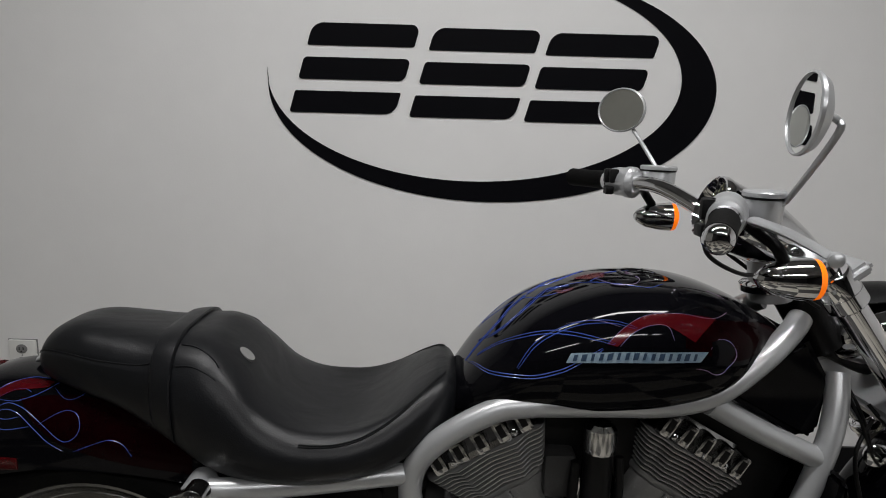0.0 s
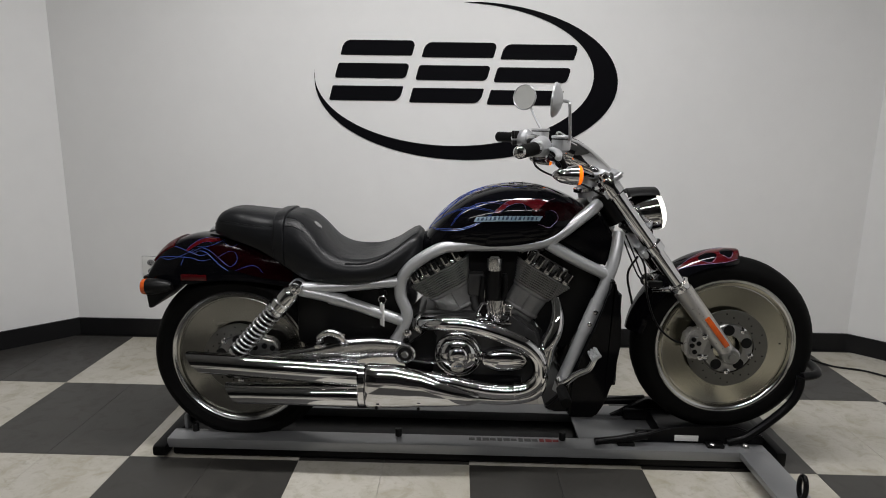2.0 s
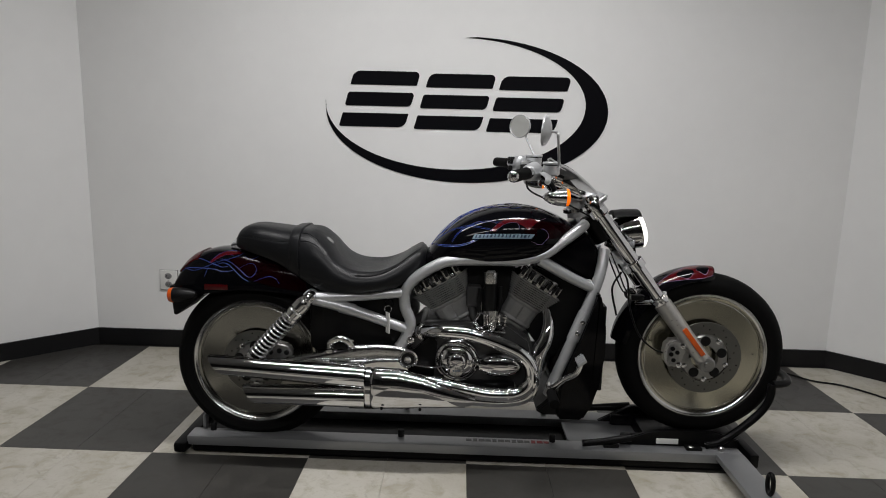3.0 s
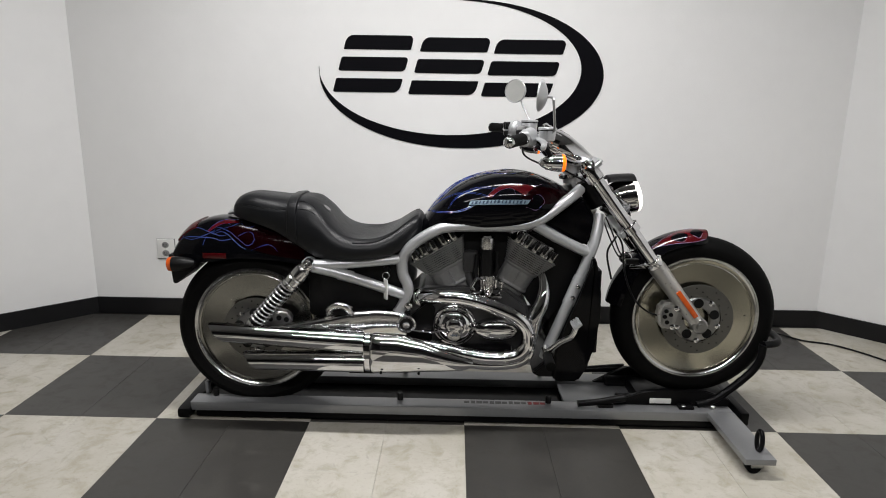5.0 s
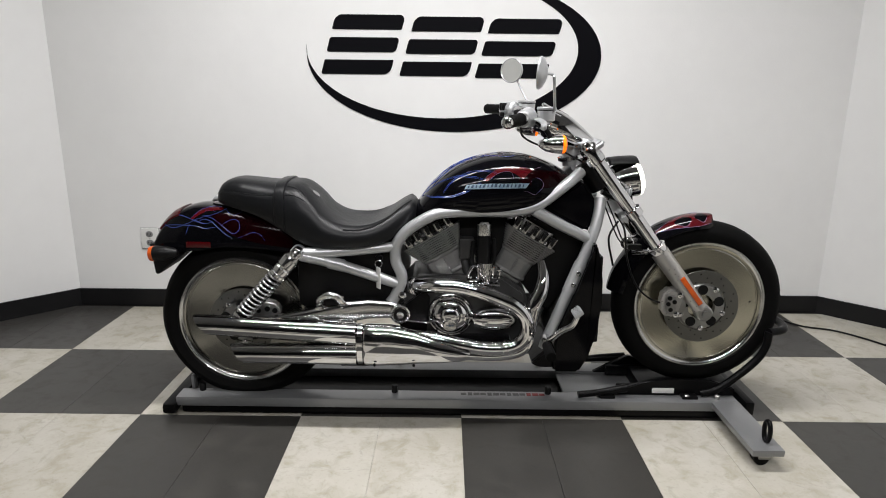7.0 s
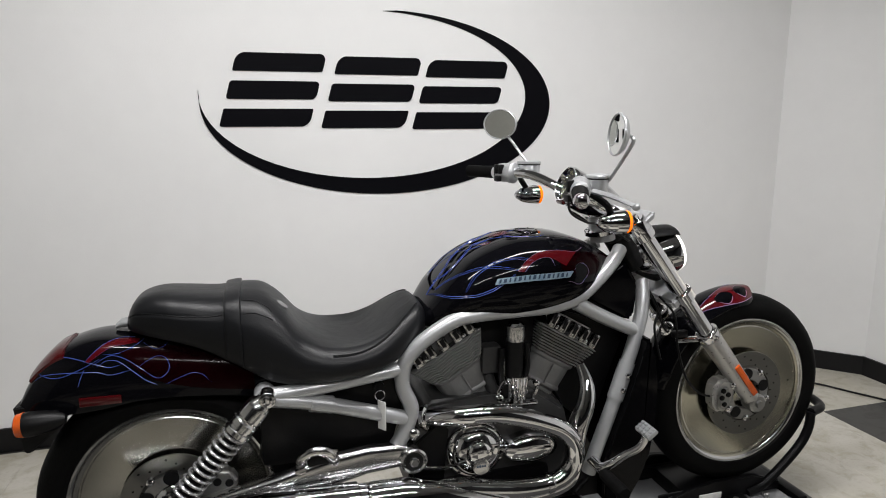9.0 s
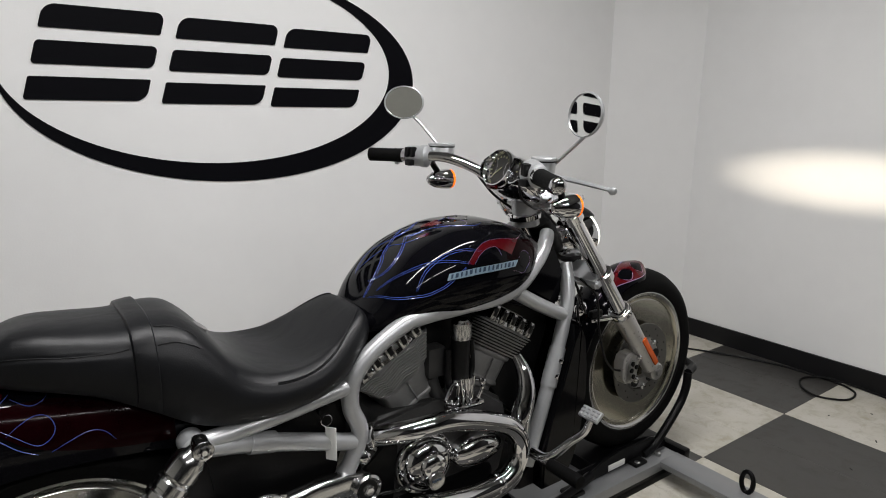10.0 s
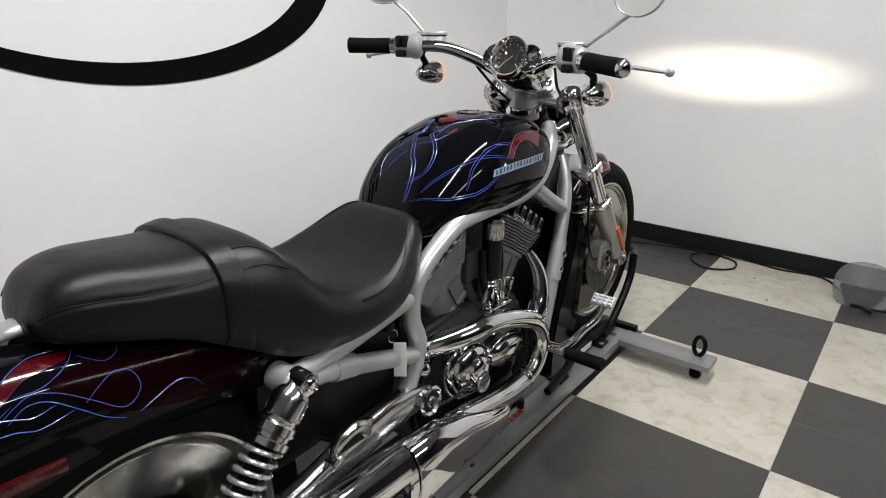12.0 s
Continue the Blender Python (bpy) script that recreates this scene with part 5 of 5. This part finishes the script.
for w in spread(0, 5.0, 6):
    part("door_screw", lathe([(0.0015, 0.0030), (0.0042, 0.0026), (0.0046, 0.001)], fc + Vector((0.031 * math.cos(w), 0.031 * math.sin(w), 0)), (0, 0, 1), 8), CHROME, cap)
flame("red_flame", tank_at, [(0.200, 140), (0.250, 141), (0.300, 140), (0.345, 138), (0.385, 138)], [(0.200, 164), (0.250, 172), (0.300, 178), (0.345, 178), (0.385, 172)], DEEPRED, tank, 0.0004, label="dark candy red flame")
flame("red_flame", tank_at, [(0.076, 157), (0.112, 144), (0.148, 137), (0.198, 137), (0.255, 140)], [(0.092, 160), (0.118, 151), (0.146, 146), (0.172, 147), (0.215, 160)], RED, tank, 0.0006, label="red flame")
flame("red_flame", tank_at, [(0.062, 84), (0.090, 86), (0.114, 88)], [(0.056, 89), (0.080, 91), (0.100, 92)], RED, tank)
flame("red_flame", tank_at, [(0.015, 93), (0.030, 95), (0.045, 96)], [(0.018, 98), (0.028, 99), (0.040, 98)], RED, tank)
flame("black_spot", tank_at, [(0.243, 160), (0.262, 158), (0.282, 165)], [(0.243, 174), (0.262, 179), (0.282, 172)], PAINT, tank, 0.0009)
flame("black_spot", tank_at, [(0.245, 112), (0.270, 108), (0.300, 116)], [(0.245, 128), (0.270, 133), (0.300, 126)], PAINT, tank, 0.0009)
for line, tw in (([(-0.117, 92), (-0.089, 102), (-0.053, 100), (-0.010, 91), (0.015, 90), (0.040, 92)], 0.007),
                 ([(-0.112, 72), (-0.088, 66), (-0.063, 66), (-0.040, 75), (-0.015, 82)], 0.0),
                 ([(-0.105, 72), (-0.073, 80), (-0.050, 85)], 0.0),
                 ([(0.031, 74), (-0.024, 85), (-0.078, 91), (-0.115, 96), (-0.140, 100)], 0.008),
                 ([(-0.040, 87), (0.002, 95), (0.040, 97)], 0.0),
                 ([(-0.006, 82), (0.018, 84), (0.057, 80), (0.085, 74)], 0.006),
                 ([(0.002, 91), (0.046, 91), (0.072, 94), (0.106, 101), (0.158, 109), (0.190, 104)], 0.0),
                 ([(0.076, 93), (0.110, 89), (0.160, 86)], 0.0),
                 ([(-0.122, 112), (-0.090, 119), (-0.051, 130), (0.001, 140), (0.045, 149), (0.089, 158)], 0.006),
                 ([(-0.062, 162), (-0.038, 147), (-0.007, 140), (0.035, 137), (0.081, 140), (0.125, 148)], 0.006),
                 ([(-0.138, 105), (-0.105, 150), (-0.050, 173), (0.000, 174), (0.043, 166), (0.070, 160)], 0.005)):
    stripe("pinstripe", tank_at, line, 0.0013, BLUE, tank, twin=tw)
for line in ([(0.076, 157), (0.112, 144), (0.148, 137), (0.198, 137), (0.249, 140), (0.285, 128), (0.290, 112), (0.265, 106)],
             [(0.096, 160), (0.118, 151), (0.146, 146), (0.172, 147), (0.182, 158)],
             [(0.219, 178), (0.262, 181), (0.286, 174), (0.276, 161), (0.255, 158), (0.240, 166)],
             [(0.016, 134), (0.061, 137), (0.100, 146)],
             [(0.088, 92), (0.110, 103), (0.140, 104), (0.158, 96), (0.150, 88)]):
    stripe("pinstripe", tank_at, line, 0.0009, PALE, tank)
badge = flame("tank_badge", tank_at, [(0.020, 160.4), (0.120, 164.6), (0.236, 167.4)], [(0.012, 167.4), (0.115, 171.4), (0.224, 174.0)], BADGE, tank, 0.0022, label="pale blue bar badge")
for i in range(15):
    u = i / 14
    x, wide = 0.028 + 0.188 * u, (0.0030, 0.0042, 0.0024)[i % 3]
    a0 = 162.0 + 6.2 * u
    part("badge_bar", loft([[lifted(tank_at, x + dx * wide - 0.0010 * k, a0 + 1.5 * k, 0.0030, 0.002, 0.5)[0] for k in (0, 1, 2, 3)] for dx in (-1, 1)], closed=False, caps=False), BADGE_DARK, badge)

flame("red_flame", rear_at, [(-0.900, 0.772), (-0.820, 0.775), (-0.720, 0.762), (-0.600, 0.742)], [(-0.870, 0.735), (-0.820, 0.700), (-0.720, 0.672), (-0.600, 0.655)], DEEPRED, rear_fender, 0.0005, dv=0.004, label="dark candy red flame")
flame("red_flame", rear_at, [(-0.973, 0.755), (-0.956, 0.771), (-0.932, 0.787), (-0.903, 0.793), (-0.858, 0.789)], [(-0.965, 0.752), (-0.948, 0.764), (-0.920, 0.779), (-0.899, 0.782), (-0.862, 0.784)], RED, rear_fender, 0.0008, dv=0.004, label="bright red flame")
for line, w in (([(-0.976, 0.752), (-0.956, 0.772), (-0.932, 0.788), (-0.903, 0.794), (-0.870, 0.792)], 0.0020),
                ([(-0.968, 0.751), (-0.948, 0.765), (-0.920, 0.780), (-0.899, 0.783), (-0.885, 0.779)], 0.0020),
                ([(-0.935, 0.768), (-0.907, 0.767), (-0.884, 0.773), (-0.866, 0.780), (-0.850, 0.788)], 0.0020),
                ([(-0.958, 0.745), (-0.936, 0.758), (-0.915, 0.764), (-0.885, 0.754), (-0.854, 0.732), (-0.821, 0.707), (-0.800, 0.713), (-0.791, 0.731), (-0.799, 0.750), (-0.819, 0.755), (-0.843, 0.745), (-0.862, 0.732)], 0.0020),
                ([(-0.950, 0.741), (-0.925, 0.754), (-0.899, 0.749), (-0.870, 0.726), (-0.845, 0.704), (-0.820, 0.690)], 0.0020),
                ([(-0.800, 0.690), (-0.763, 0.705), (-0.739, 0.711), (-0.717, 0.704), (-0.701, 0.684)], 0.0016),
                ([(-0.850, 0.783), (-0.824, 0.770), (-0.805, 0.772), (-0.794, 0.779)], 0.0016),
                ([(-1.086, 0.722), (-1.060, 0.758), (-1.010, 0.764), (-0.946, 0.746), (-0.922, 0.739), (-0.895, 0.744)], 0.0022),
                ([(-1.084, 0.716), (-1.062, 0.728), (-1.020, 0.732), (-0.950, 0.730), (-0.920, 0.722), (-0.878, 0.729)], 0.0022),
                ([(-1.080, 0.730), (-1.034, 0.722), (-0.985, 0.738), (-0.940, 0.760)], 0.0020),
                ([(-0.975, 0.738), (-0.985, 0.715), (-0.990, 0.700)], 0.0022)):
    stripe("pinstripe", rear_at, line, 0.6 * w, BLUE, rear_fender, dv=0.004)
flame("red_flame", front_at, [(86.5, -0.70), (89, -0.90), (98, -0.93), (110, -0.86), (124, -0.66)], [(86.5, 0.62), (89, 0.58), (98, 0.20), (110, -0.25), (124, -0.58)], RED, front_fender, 0.0006, 0.5, 0.02, label="bright red flame")
flame("black_spot", front_at, [(90, -0.55), (93.5, -0.80), (98, -0.62)], [(90, -0.36), (93.5, -0.12), (98, -0.42)], PAINT, front_fender, 0.0010, 0.5, 0.02)
flame("black_spot", front_at, [(100.5, -0.68), (105, -0.86), (111, -0.70)], [(100.5, -0.54), (105, -0.34), (111, -0.52)], PAINT, front_fender, 0.0010, 0.5, 0.02)
for line in ([(86.8, 0.64), (89, 0.58), (98, 0.20), (110, -0.25), (124, -0.58), (131, -0.64)], [(90, -0.44), (91, -0.70), (94, -0.82), (98, -0.52), (94, -0.12), (91, -0.24), (90, -0.44)],
             [(100.5, -0.62), (102, -0.80), (106, -0.87), (111, -0.62), (106, -0.34), (102, -0.46), (100.5, -0.62)], [(87.5, -0.88), (98, -0.94), (110, -0.87), (126, -0.64)]):
    stripe("pinstripe", front_at, line, 0.0016, PALE, front_fender, 0.5, 0.02)


# ---- motorcycle dolly ----
PRINT_RED = material("red_print", (0.30, 0.02, 0.02), 0.5, vary=0.4, scale=60)
PRINT_GREY = material("grey_print", (0.10, 0.10, 0.10), 0.5, vary=0.4, scale=60)
dolly = empty("motorcycle_dolly", 0.0, 0.0, 0.0, "low grey steel motorcycle dolly with a black wheel chock", "dolly")


def rail(name, x0, x1, y0, y1, z0, z1, mat, label=""):
    return part(name, box((x0 + x1) / 2, (y0 + y1) / 2, (z0 + z1) / 2, x1 - x0, y1 - y0, z1 - z0, 0.004), mat, dolly, label)


rail("side_rail", -1.065, 1.058, -0.005, 0.072, 0.040, 0.076, STEEL, "grey painted side rail")
rail("side_rail", -1.065, 1.058, 0.262, 0.345, 0.040, 0.076, STEEL)
rail("wheel_channel", -1.060, 0.95, 0.073, 0.261, 0.012, 0.040, BLACKMETAL, "black wheel channel")
rail("rail_skirt", -1.050, 1.020, 0.008, 0.066, 0.010, 0.040, BLACKMETAL)
rail("rail_skirt", -1.050, 1.020, 0.268, 0.338, 0.010, 0.040, BLACKMETAL)
part("end_bar", box(-1.085, 0.170, 0.038, 0.050, 0.400, 0.040, 0.012), BLACKMETAL, dolly, "black end bar")
part("end_plate", box(-1.028, 0.090, 0.098, 0.012, 0.034, 0.056, 0.004), STEEL, dolly)
for y in (0.040, 0.300):
    for x in (-0.985, -0.245, 0.345, 0.955):
        part("rail_pin", lathe([(0, 0.012), (0.026, 0.012), (0.030, 0.009)], (x, y + 0.018, 0.075), (0, 0, 1), 14), BLACK, dolly)
for i in range(13):
    part("printed_mark", box(0.02 + 0.025 * i, 0.046, 0.0765, (0.021, 0.016, 0.023)[i % 3], (0.016, 0.022, 0.019)[i % 3], 0.001, 0), PRINT_RED if i > 9 else PRINT_GREY, dolly)
part("ramp_plate", box(0.555, 0.167, 0.060, 0.29, 0.180, 0.012, 0.004), STEEL, dolly)
for x in (0.870, 0.985):
    part("rail_nut", lathe([(0, 0.011), (0.012, 0.011), (0.015, 0.007)], (x, 0.030, 0.076), (0, 0, 1), 6), CAST, dolly)
# outrigger towards the camera and its twin
for sg, y0 in ((-1, 0.0), (1, 0.345)):
    bm = box(1.006, y0 + sg * 0.165, 0.066, 0.105, 0.335, 0.022, 0.003)
    arm = part("outrigger", bm, STEEL, dolly, "grey steel outrigger arm")
    part("caster_fork", box(1.014, y0 + sg * 0.275, 0.034, 0.045, 0.050, 0.022, 0.004), CAST, arm)
    part("caster_wheel", lathe([(-0.018, 0.020), (-0.014, 0.026), (0.014, 0.026), (0.018, 0.020)], (1.006, y0 + sg * 0.280, 0.026), (0, 1, 0), 24), RUBBER, arm)
    w = [(1.022 , y0 + sg * 0.275 + 0.019 * math.cos(a) , 0.116 + 0.036 * math.sin(a)) for a in spread(-math.pi / 2, 1.5 * math.pi, 25)]
    part("lift_ring", tube(w, 0.0078, 10, 1), BLACKMETAL, arm, "black lifting ring")
# wheel chock
part("chock_end_bar", box(1.090, 0.170, 0.060, 0.034, 0.380, 0.052, 0.006), BLACKMETAL, dolly, "black end bar of the chock")
part("chock_side", plate([(0.600, 0.076), (0.645, 0.108), (0.705, 0.130), (0.800, 0.142), (0.960, 0.142), (1.060, 0.108), (1.060, 0.076)], 0.052, 0.070, 0.004), BLACKMETAL, dolly)
part("chock_side", plate([(0.560, 0.076), (0.640, 0.120), (0.700, 0.150), (0.780, 0.140), (1.060, 0.100), (1.060, 0.076)], 0.252, 0.275, 0.004), BLACKMETAL, dolly)
part("chock_plate", box(0.780, 0.075, 0.092, 0.340, 0.020, 0.045, 0.008), BLACKMETAL, dolly, "black wheel chock")
part("chock_plate", box(0.780, 0.245, 0.092, 0.340, 0.020, 0.045, 0.008), BLACKMETAL, dolly)
part("chock_handle", tube([(0.640, 0.040, 0.112), (0.540, 0.030, 0.098), (0.455, 0.025, 0.090)], [0.016, 0.013, 0.013], 12, 4), BLACKMETAL, dolly)
part("chock_handle", tube([(0.700, 0.290, 0.130), (0.560, 0.300, 0.118), (0.430, 0.305, 0.100)], [0.020, 0.014, 0.012], 12, 4), BLACKMETAL, dolly)
for y in (0.052, 0.266):
    part("chock_hoop", tube([(0.930, y, 0.085), (0.990, y, 0.104), (1.062, y, 0.160), (1.128, y, 0.228), (1.156, y, 0.284), (1.160, y, 0.340)], 0.015, 12, 6), BLACKMETAL, dolly)
part("chock_cross", tube([(1.160, 0.052, 0.338), (1.228, 0.080, 0.340), (1.250, 0.160, 0.342), (1.228, 0.240, 0.340), (1.160, 0.266, 0.338)], 0.015, 12, 6), BLACKMETAL, dolly)
part("chock_tag", box(0.785, 0.0505, 0.097, 0.084, 0.003, 0.021, 0.001), WHITE, dolly, "white printed tag")
part("chock_cradle", box(0.880, 0.162, 0.078, 0.360, 0.178, 0.070, 0.012), BLACKMETAL, dolly)
for x in (0.565, 0.880):
    part("clamp_foot", box(x, 0.045, 0.082, 0.060, 0.055, 0.012, 0.004), BLACK, dolly)

# ---- small things in the room ----
BACKING = material("grey_backing", (0.22, 0.22, 0.22), 0.6, vary=0.15, scale=30)
outlet = empty("wall_outlet", -1.694, WALLY, 0.393, "white double power outlet on the wall", "outlet")
part("cover_plate", box(0, -0.006, 0, 0.098, 0.012, 0.112, 0.004), WHITE, outlet)
part("backing_box", box(0, -0.001, -0.002, 0.106, 0.002, 0.120, 0.0), BACKING, outlet)
for dz in (-0.024, 0.024):
    s = part("socket", lathe([(0, 0.021), (0.004, 0.020), (0.005, 0.018)], (0, -0.010, dz), (0, -1, 0), 20, flat=(1.0, 0.84)), BACKING, outlet, "grey socket")
    for dx in (-0.007, 0.007):
        part("slot", box(dx, -0.0150, dz + 0.002, 0.003, 0.002, 0.010, 0), BLACK, s)
    part("slot", lathe([(0, 0.0028), (0.002, 0.0028)], (0, -0.0145, dz - 0.009), (0, -1, 0), 8), BLACK, s)
part("plate_screw", lathe([(0, 0.003), (0.001, 0.0025)], (0, -0.0120, 0), (0, -1, 0), 8), BACKING, outlet)

cord = tagged(link("power_cord", tube([(1.40, 1.16, 0.006), (1.62, 1.16, 0.006), (1.77, 1.10, 0.006), (1.86, 1.00, 0.006), (1.98, 0.95, 0.006), (2.07, 0.85, 0.006), (2.14, 0.73, 0.006), (2.26, 0.52, 0.006), (2.345, 0.30, 0.006), (2.365, 0.13, 0.006), (2.360, 0.00, 0.006), (2.310, -0.090, 0.006), (2.200, -0.100, 0.006), (2.130, -0.010, 0.006), (2.170, 0.080, 0.006), (2.270, 0.128, 0.010), (2.352, 0.060, 0.016), (2.374, -0.060, 0.012), (2.374, -0.18, 0.006), (2.352, -0.30, 0.006), (2.372, -0.43, 0.006), (2.340, -0.52, 0.006), (2.200, -0.60, 0.006)], 0.005, 8, 8), BLACK), "black power cord lying loose on the floor", "cord")

screen = empty("windshield", 2.13, -0.675, 0.0, "clear acrylic motorcycle windshield with black mounts, lying on the floor", "windshield")
rings = []
for v in [0.5 - 0.5 * math.cos(math.pi * k / 20) for k in range(21)]:
    row, inn = [], []
    wdt = 0.122 * max(0.0, 1 - abs((v - 0.44) / 0.562) ** 2.4) ** 0.5
    for u in spread(-1, 1, 17):
        row.append((-0.075 + 0.150 * v + 0.034 * (u * wdt / 0.122) ** 2, wdt * u, 0.006 + 0.172 * v))
        inn.append((-0.071 + 0.150 * v + 0.034 * (u * wdt / 0.122) ** 2, wdt * u, 0.006 + 0.172 * v))
    rings.append(row + inn[::-1])
part("screen", loft(rings), GLASS, screen, "clear curved screen")
part("mount_bar", tube([(-0.100, -0.055, 0.012), (-0.090, -0.010, 0.020), (-0.070, 0.030, 0.012)], 0.009, 10, 5), BLACK, screen, "black mount")
part("mount_bar", tube([(-0.085, -0.02, 0.012), (-0.060, -0.120, 0.014), (-0.040, -0.200, 0.012)], 0.006, 10, 5), BLACK, screen, "black mount")
bm = loft([[(-0.084 + 0.150 * v + 0.030 * (w * k / 0.12) ** 2 + dx, w * k, 0.012 + 0.160 * v) for dx, ks in ((0.0, (-1, -0.5, 0, 0.5, 1)), (0.004, (1, 0.5, 0, -0.5, -1))) for k in ks] for v, w in ((0.0, 0.045), (0.2, 0.070), (0.40, 0.092), (0.46, 0.085))])
part("lower_fill", bm, SMOKE, screen, "smoked lower part")

for i, (dx, dy, dz, ln) in enumerate(((1.90, -0.33, 30, 0.016), (2.15, -0.22, 70, 0.011), (1.98, -0.12, 10, 0.008), (1.60, -0.36, 50, 0.014))):
    chip = link("dirt_flake", box(0, 0, 0.0012, ln, 0.005, 0.0022, 0.0008), GROUT)
    chip.matrix_world = pose(dx, dy, 0.0003, 0, 0, dz)
    tagged(chip, "small dark flake of dirt on the floor", "debris", "dirt flakes on the floor")

# ---- floor squares, each of two slabs ----
HALF = bmesh.new()
box(0, 0, -0.0025, TILE / 2 - 0.0007, TILE - 0.0007, 0.005, 0.0008, bm=HALF, segs=1)
tiles = {}
for key_, mat in (("w", TILE_W), ("d", TILE_D)):
    me = bpy.data.meshes.new("floor_tile")
    HALF.to_mesh(me)
    me.materials.append(mat)
    tiles[key_] = me
HALF.free()
for c in range(-5, 5):
    for r in range(-12, 3):
        kind = "w" if (c + r) % 2 == 0 else "d"
        for h in (0.25, 0.75):
            x, y = 0.012 + (c + h) * TILE, (r + 0.5) * TILE
            if x > 2.55 or x < -2.85 or y > 1.4:
                continue
            ob = new("floor_tile", tiles[kind])
            ob.parent = floor
            ob.location = (x, y, 0.0)
